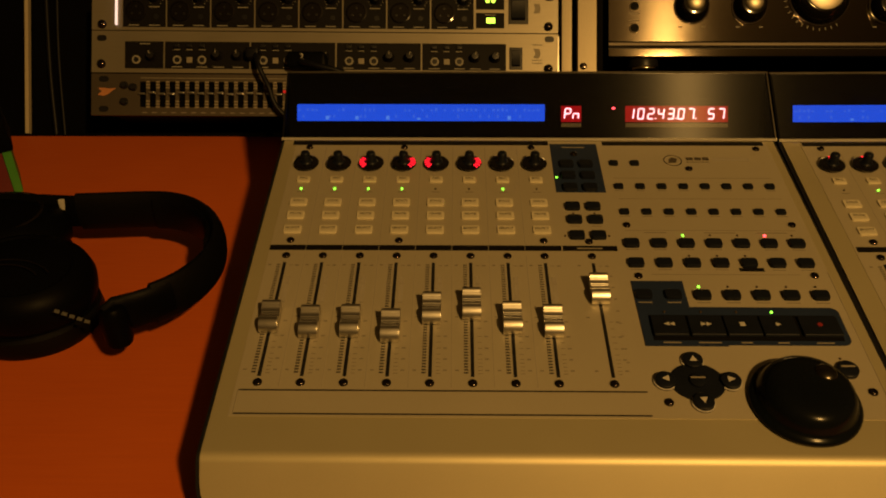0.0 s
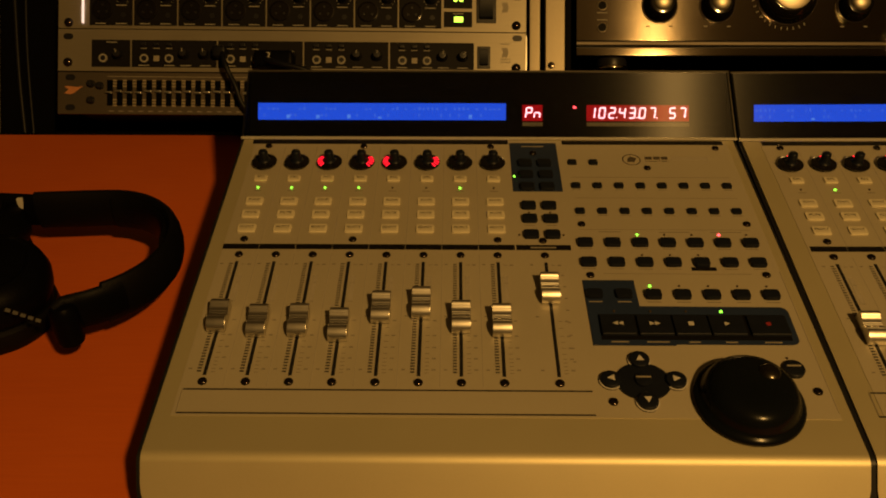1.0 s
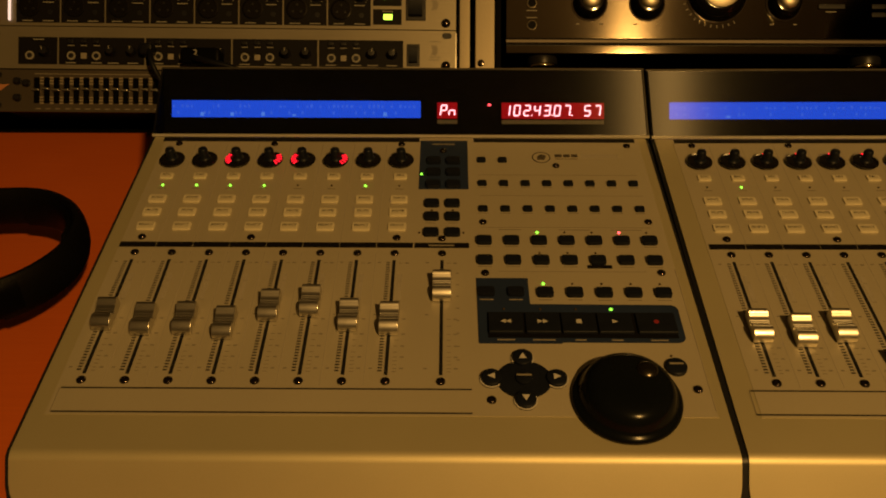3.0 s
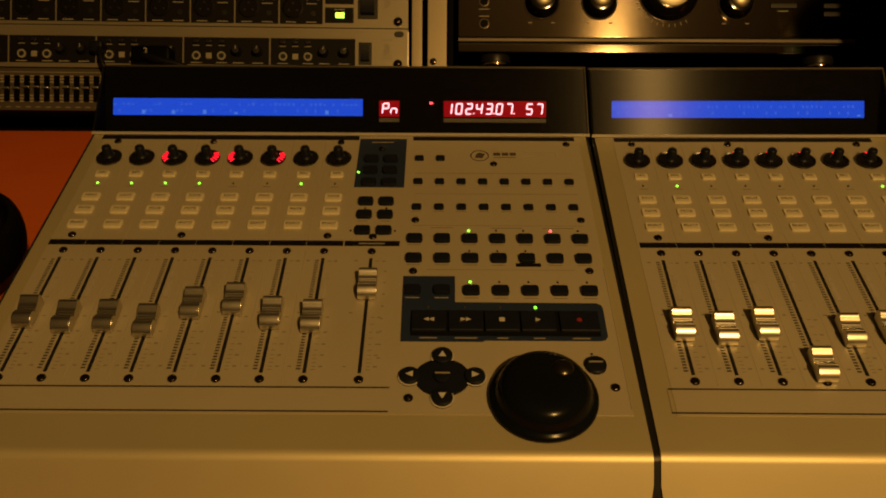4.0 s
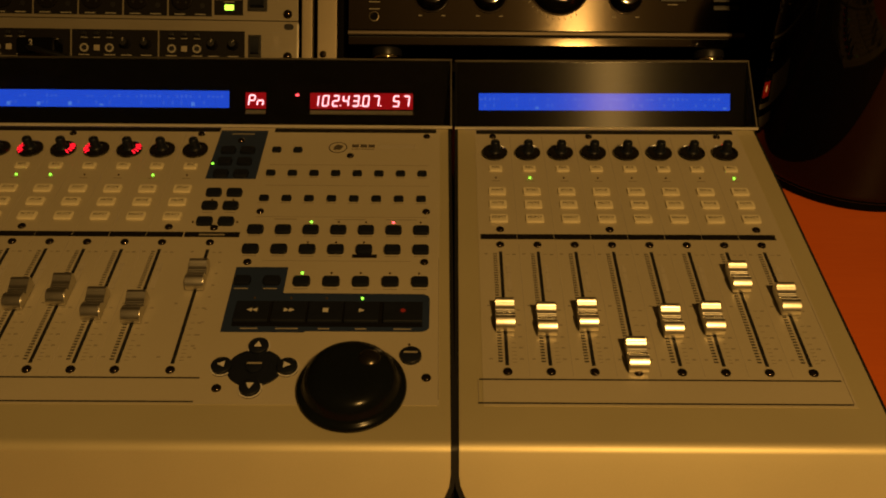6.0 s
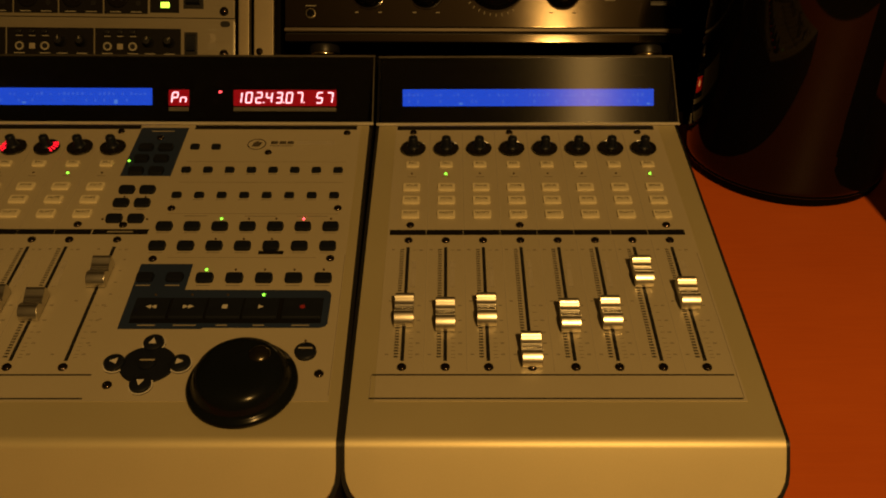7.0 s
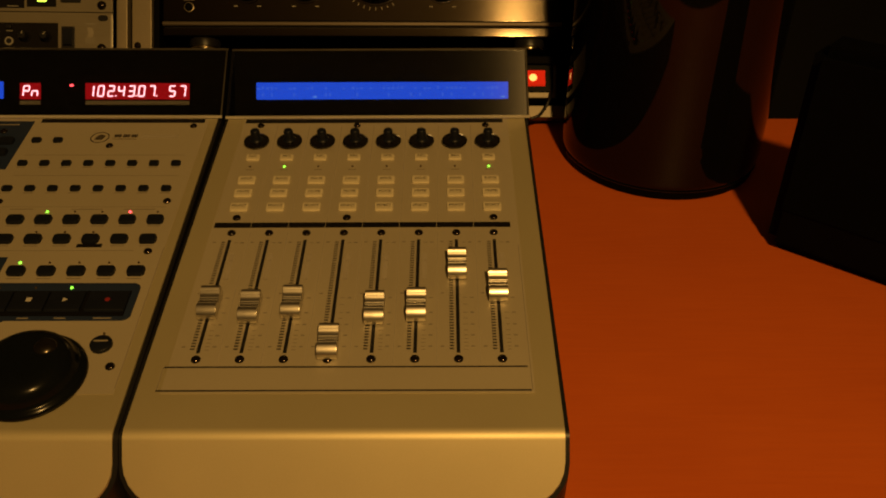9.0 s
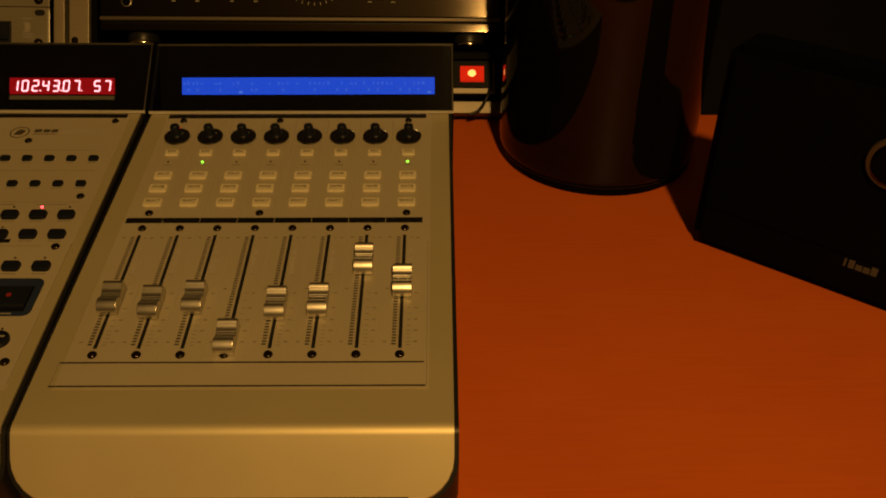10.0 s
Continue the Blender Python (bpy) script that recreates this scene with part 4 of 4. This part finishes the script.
def amplifier():
    t = thing("amplifier", FRONT, "brushed metal hi-fi amplifier with glossy black knobs", "amplifier")
    part("case", box(280, 684, 0, 150, -58, -4, 1.0), CABINET, t, "black case")
    part("face_plate", box(277, 687, 13.0, 152, -4, 0, 0.4), AMPFACE, t, "brushed champagne face")
    part("trim_bar", extrude_x([(7.2, -2), (7.2, 1.6), (8.2, 2.6), (10.8, 2.6), (11.8, 1.6), (11.8, -2)], 277, 687), BRONZE, t, "bronze trim bar")
    part("lower_face", box(277, 687, -2.6, 5.6, -4, 0.4, 0.5), AMPFACE, t, "brushed lower strip")
    part("groove", box(277.5, 686.5, -1, 14, -6, -3.0), BLACK, t)
    for x, y, r, cap in ((363.2, 49.5, 16.5, 9.2), (422.8, 49.5, 16.5, 9.2), (495.1, 61.0, 30.0, 20.0), (564, 49.5, 16.5, 9.2)):
        k = part("control_knob", lathe([(r + 1.6, 0), (r + 1.6, 0.8), (r + 0.4, 1.0), (r, 1.2), (r * 0.97, 7), (r * 0.86, 13), (r * 0.74, 15.5), (cap, 16), (0, 16)], x, y, 44), GLOSS, t, "glossy black turning knob")
        part("knob_cap", lathe([(cap, 16), (cap * 0.98, 17.5), (cap * 0.8, 19.2), (cap * 0.45, 20.2), (0, 20.5)], x, y, 36), GOLDCAP, k, "domed satin gold cap")
        part("knob_ring", lathe([(r + 1.2, 0), (r + 2.4, 0.2), (r + 2.2, 0.9), (r + 1.2, 0.9)], x, y, 44, cap=False), SCREW, k, "thin dark metal ring")
        if r > 20:
            bm = bmesh.new()
            for i in range(25):
                a = radians(-60 - 240 * i / 24)
                c, s = math.cos(a), math.sin(a)
                slab([(x + (r + 4) * c - 0.4 * s, y + (r + 4) * s + 0.4 * c), (x + (r + 4) * c + 0.4 * s, y + (r + 4) * s - 0.4 * c), (x + (r + 7) * c + 0.4 * s, y + (r + 7) * s - 0.4 * c), (x + (r + 7) * c - 0.4 * s, y + (r + 7) * s + 0.4 * c)], 0, 0.1, bm)
            part("volume_scale", bm, RACKINK, t, "", False)["kind"] = "stuff"
        else:
            for dx in (-10, 10):
                c = put("caption", BAR_ME, t, x + dx * 1.2, y - 21.5, 0)
                c.scale = (0.35, 1.2, 1)
    for y in (26.5, 49.3):
        j = part("headphone_socket", lathe([(5.0, 0), (5.0, 1.2), (3.8, 1.6), (3.6, 0.4), (0, 0.4)], 303.6, y, 22), RAIL, t, "small round socket")
        part("socket_bore", lathe([(4.3, 0.5), (4.3, 1.75), (0, 1.75)], 303.6, y, 18), DEADBLACK, j)
        put("caption", BAR_ME, t, 303.6, y + (8.0 if y < 30 else -7.4), 0)
    for x0, x1, y in ((600, 627, 46.5), (655, 681, 46.5), (655, 681, 38)):
        part("push_key", box(x0, x1, y - 2.4, y + 2.4, -1, 1.6, 0.5), BLACK, t, "black push key")
    put("caption", BAR_ME, t, 613, 41.2, 0)
    for x in (316, 655):
        f = part("foot", lathe([(15, 0), (16, 2), (16, 10), (14, 13)], 0, 0, 30), BLACK, t, "round foot with a gold ring")
        f.matrix_basis = pose(x / 1000, -0.0036, -0.016, 90, 0, 0)
        g = part("foot_ring", lathe([(15.6, 8), (16.6, 8.5), (17.2, 9.4), (17.4, 10.6), (17.2, 11.8), (16.6, 12.7), (15.6, 13.3), (13, 13.6), (0, 13.6)], 0, 0, 30), GLINT, f, "bright gold ring")
    return t


amplifier()


STRIP = mat("dull_strip_metal", (0.105, 0.092, 0.07), 0.45, 0.5, 0.12, 600, 15, 0.05)


def power_strip():
    t = thing("power_strip", FRONT, "metal power strip with a lit red rocker switch", "power strip")
    part("casing", box(540, 682, -66.5, -27.5, -40, 0, 1.5), STRIP, t, "dull metal casing")
    b = part("switch_bezel", box(637, 678, -60.5, -32, 0, 2.4, 1.2), DEADBLACK, t, "black bezel")
    r = part("rocker", extrude_x([(-54.5, 2.4), (-53, 5.4), (-45, 3.6), (-38.6, 4.4), (-38, 2.4)], 645.0, 669.5), REDROCKER, b, "lit red rocker")
    part("neon_glow", lathe([(4.2, 3.8), (3.6, 4.6), (0, 4.8)], 657, -46, 16), NEON, b, "bright spot behind the red rocker")
    part("foot_strip", box(540, 690, -86, -73.5, -40, -2, 0.8), STRIP, t, "dull metal strip")
    return t


power_strip()


CABLE = mat("black_cable_sheath", (0.0045, 0.005, 0.0065), 0.45, 0, 0.2, 600, 40, 0.05, spec=0.15)


def cable(name, path, r, label, material=RUBBER, m=None):
    pts = []
    ctrl = [Vector(p) for p in path]
    ext = [ctrl[0] * 2 - ctrl[1]] + ctrl + [ctrl[-1] * 2 - ctrl[-2]]
    for i in range(1, len(ext) - 2):
        a, b, c, d = ext[i - 1:i + 3]
        for k in range(8):
            u = k / 8
            pts.append(0.5 * ((2 * b) + (c - a) * u + (2 * a - 5 * b + 4 * c - d) * u * u + (3 * b - a - 3 * c + d) * u ** 3))
    pts.append(ctrl[-1])
    t = thing(name, m or FRONT, label, "cable")
    part("sheath", tube(pts, r), material, t)
    return t


t = cable("plug_cable", [(-90, -4, 3), (-86, -6, 22), (-80, -22, 30), (-72, -40, 24), (-64, -60, 20), (-40, -84, 10)], 2.6, "black cable hanging from a plug in the compressor", CABLE)
part("plug", box(-97, -83, -10, 2, 1, 24, 3.0), CABLE, t, "black angled plug")
t = cable("plug_cable", [(-42, -12, 4), (-40, -14, 26), (-22, -20, 34), (10, -30, 30), (40, -60, 10)], 3.0, "black cable with a numbered plug in the compressor", CABLE)
part("plug", box(-54, -14, -20, -3, 2, 26, 4.0), DEADBLACK, t, "black plug sleeve")
put("plug_number", word("2", 9, PALE), t, -38, -9.5, 26.4)
cable("loose_cable", [(-352, 300, -52), (-342, 160, -50), (-336, 70, -49), (-330, -10, -48), (-323, -78, -49)], 2.6, "dark cable hanging beside the rack", CABLE)
cable("loose_cable", [(-334, 300, -56), (-328, 140, -54), (-324, 20, -53), (-315, -78, -52)], 2.0, "thin dark cable hanging beside the rack", CABLE)
cable("loose_cable", [(676, -60, 2), (672, -72, 6), (664, -84, 3), (655, -88, 2)], 1.6, "thin black cable crossing the metal strip", BLACK)


# ---- on the desk: world millimetres over the desk's top ----
TOP = pose(0, 0, DESK)


DULLPRINT = mat("dull_grey_print", (0.045, 0.042, 0.036), 0.6, 0, 0.15, 600, 60, 0)


def headphones():
    t = thing("headphones", TOP @ pose(-0.003, 0, 0), "black closed-back headphones lying on the desk", "headphones")
    # the band: a straight arm, then a bow back to the front cup
    cx, cy = -128, 38
    bow = [(-190 + 8 * k, 108 + 0.6 * k, 46) for k in range(7)]
    bow += [(cx + 68 * math.cos(radians(a)), cy + 74 * math.sin(radians(a)), 46 + 4 * (96 - a) / 170) for a in range(92, -56, -7)]
    part("headband", tube(bow, 1, 14, flat=(6.5, 17.0)), LEATHER, t, "padded black leatherette band")
    pad = [(cx + 61.5 * math.cos(radians(a)), cy + 67.5 * math.sin(radians(a)), 46 + 4 * (96 - a) / 170) for a in range(88, 2, -6)]
    part("band_padding", tube(pad, 1, 12, flat=(3.5, 15.0)), LEATHER, t, "soft inner padding")
    low = [(cx + 69 * math.cos(radians(a)), cy + 75 * math.sin(radians(a)), 50) for a in range(-44, -78, -5)]
    part("yoke_arm", tube(low + [(-114, -41, 48)], 1, 12, flat=(6.0, 15.0)), DEADBLACK, t, "black plastic arm")
    part("slider_mark", box(-203, -198, 102, 106.5, 38, 60, 1.0), PALE, t, "small pale length marker")
    part("arm", tube([(-250, 104, 50), (-215, 107, 48), (-188, 108, 46)], 1, 12, flat=(6.0, 15.0)), DEADBLACK, t)
    h = part("hinge", lathe([(8.5, 30), (9.5, 33), (9.8, 50), (9, 57), (6.5, 60), (0, 60.6)], -110, -40, 26), DEADBLACK, t, "black hinge joint")
    # cups lie with their shells up
    for name, c, tilt, lab in (("ear_cup", (-199, 15, 3), (6, 5), "front ear cup"), ("ear_cup", (-246, 82, 3), (-4, 4), "rear ear cup")):
        prof = [(38, 0), (44, 3), (47, 10), (46, 22), (43, 26), (46, 29), (49, 36), (49.5, 46), (47, 54), (41, 60), (36, 62.5), (34, 61.4), (30, 62.6), (16, 65), (0, 66)]
        bm = lathe(prof, seg=48)
        bm.transform(Matrix.Translation(c) @ Euler((radians(tilt[0]), radians(tilt[1]), 0)).to_matrix().to_4x4() @ Matrix.Diagonal((1.04, 0.94, 0.92, 1)))
        cup = part(name, bm, DEADBLACK, t, "black " + lab)
        bm = lathe([(36, 0), (45, 2), (49, 9), (48, 18), (43, 22), (36, 20)], seg=40)
        bm.transform(Matrix.Translation((c[0], c[1], 0)) @ Matrix.Diagonal((1.06, 0.97, 1, 1)))
        part("ear_cushion", bm, LEATHER, cup, "soft leatherette cushion")
    ring = lathe([(33, 62.2), (34.5, 63.4), (36.5, 62.6)], seg=48, cap=False)
    ring.transform(Matrix.Translation((-246, 82, 2)) @ Matrix.Diagonal((1.04, 0.94, 0.92, 1)))
    part("shell_ring", ring, SCREW, t)
    # two thin arcs added in place of the curved highlights on the front cup
    for r in (28, 36):
        ring = tube([(-198 + r * 1.05 * math.cos(radians(a)), -20 + r * 0.8 * math.sin(radians(a)), 65.0 - 0.002 * (a - 90) ** 2 * 0.4) for a in range(35, 130, 6)], 0.7, 8)
        part("highlight_arc", ring, SCREW, t, "thin shiny arc standing in for a highlight on the ear cup")
    for k, w in enumerate((4.0, 4.0, 4.2, 4.6, 3.6)):
        b = part("printed_bar", box(-1.9, 1.8, -1.2, 1.2, 0, 0.2), DULLPRINT, t, "", False)
        b.matrix_basis = pose((-152 + 5.0 * k) / 1000, (-33 - 0.5 * k) / 1000, 0.0505 - 0.0018 * k, 38, 14, -6)
    return t


headphones()


def cylinder_computer():
    t = thing("desktop_computer", TOP, "glossy black cylindrical desktop computer standing on the desk", "computer")
    prof = [(80, 7), (90, 8), (93.4, 11), (94.6, 16), (95.0, 24), (95.0, 232), (94, 240), (90, 246), (84, 249), (76, 250), (72, 246), (70, 236)]
    part("shell", lathe(prof, 777, 262, 96, cap=False), CYLSKIN, t, "polished black metal shell")
    part("base_ring", lathe([(80, 0.5), (91, 1), (92.5, 4), (92.5, 8), (80, 9)], 777, 262, 72), DEADBLACK, t, "dull black base ring")
    part("base_lip", lathe([(92.6, 8.6), (93.8, 9.4), (94.0, 10.0), (92.8, 10.2)], 777, 262, 96, cap=False), GLOSS, t, "thin glossy lip")
    part("vent_floor", lathe([(0, 214), (71, 214), (71, 218), (0, 218)], 777, 262, 48), BLACK, t)
    return t


cylinder_computer()


def speaker():
    """A wide shallow loudspeaker, turned to the listener and leaning back."""
    m = TOP @ pose(0.828, 0.094, 0.0, 0, 0, -38.9) @ pose(0, 0, 0.001, 90, 0, 0)
    t = thing("portable_speaker", m, "wide black portable loudspeaker standing on the desk", "loudspeaker")
    bm = extrude_x([(0, 0), (175, 0), (172, -48), (0, -62)], 0, 250)
    bmesh.ops.bevel(bm, geom=list(bm.edges), offset=9.0, segments=4, affect="EDGES")
    part("cabinet", bm, DEADBLACK, t, "matt black cabinet")
    part("grille", box(8, 242, 40, 168, 0.05, 2.4, 1.2), GRILLE, t, "black cloth grille")
    k = part("volume_knob", lathe([(15, 0), (15, 6), (13.5, 9), (12, 9.4), (0, 9.2)], 131, 120, 36), DEADBLACK, t, "black volume knob")
    part("knob_ring", lathe([(15, 2.4), (18.6, 2.6), (19.6, 4.4), (18.6, 6.0), (15.6, 6.2)], 131, 120, 40, cap=False), BRONZE, k, "dull metal ring")
    for i, w in enumerate((1.6, 4.2, 4.6, 4.6, 4.4)):
        x = 119 + (0, 3.4, 8.6, 14.0, 19.4)[i]
        part("printed_bar", box(x, x + w, 29, 36 if i in (0, 1, 4) else 33.8, 0.05, 0.3), DULLPRINT, t, "", False)
    return t


speaker()


def carton():
    """A small upright box: dark red side, green corner strip, black top that overhangs a little."""
    t = thing("small_carton", TOP @ pose(-0.3025, 0.2239, 0, 0, 0, 28), "small upright dark carton with a green corner strip", "carton")
    part("carton_body", box(-62, -8.2, -1, 48, 0, 43, 0.8), REDCARD, t, "dark red card")
    part("green_edge", box(-8, 0, -1.5, 40, 0, 44, 0.5), GREENCARD, t, "green card strip")
    part("lid", box(-64, 3, -4, 50, 44.2, 74, 2.5, 3.0), DEADBLACK, t, "black top")
    return t

carton()
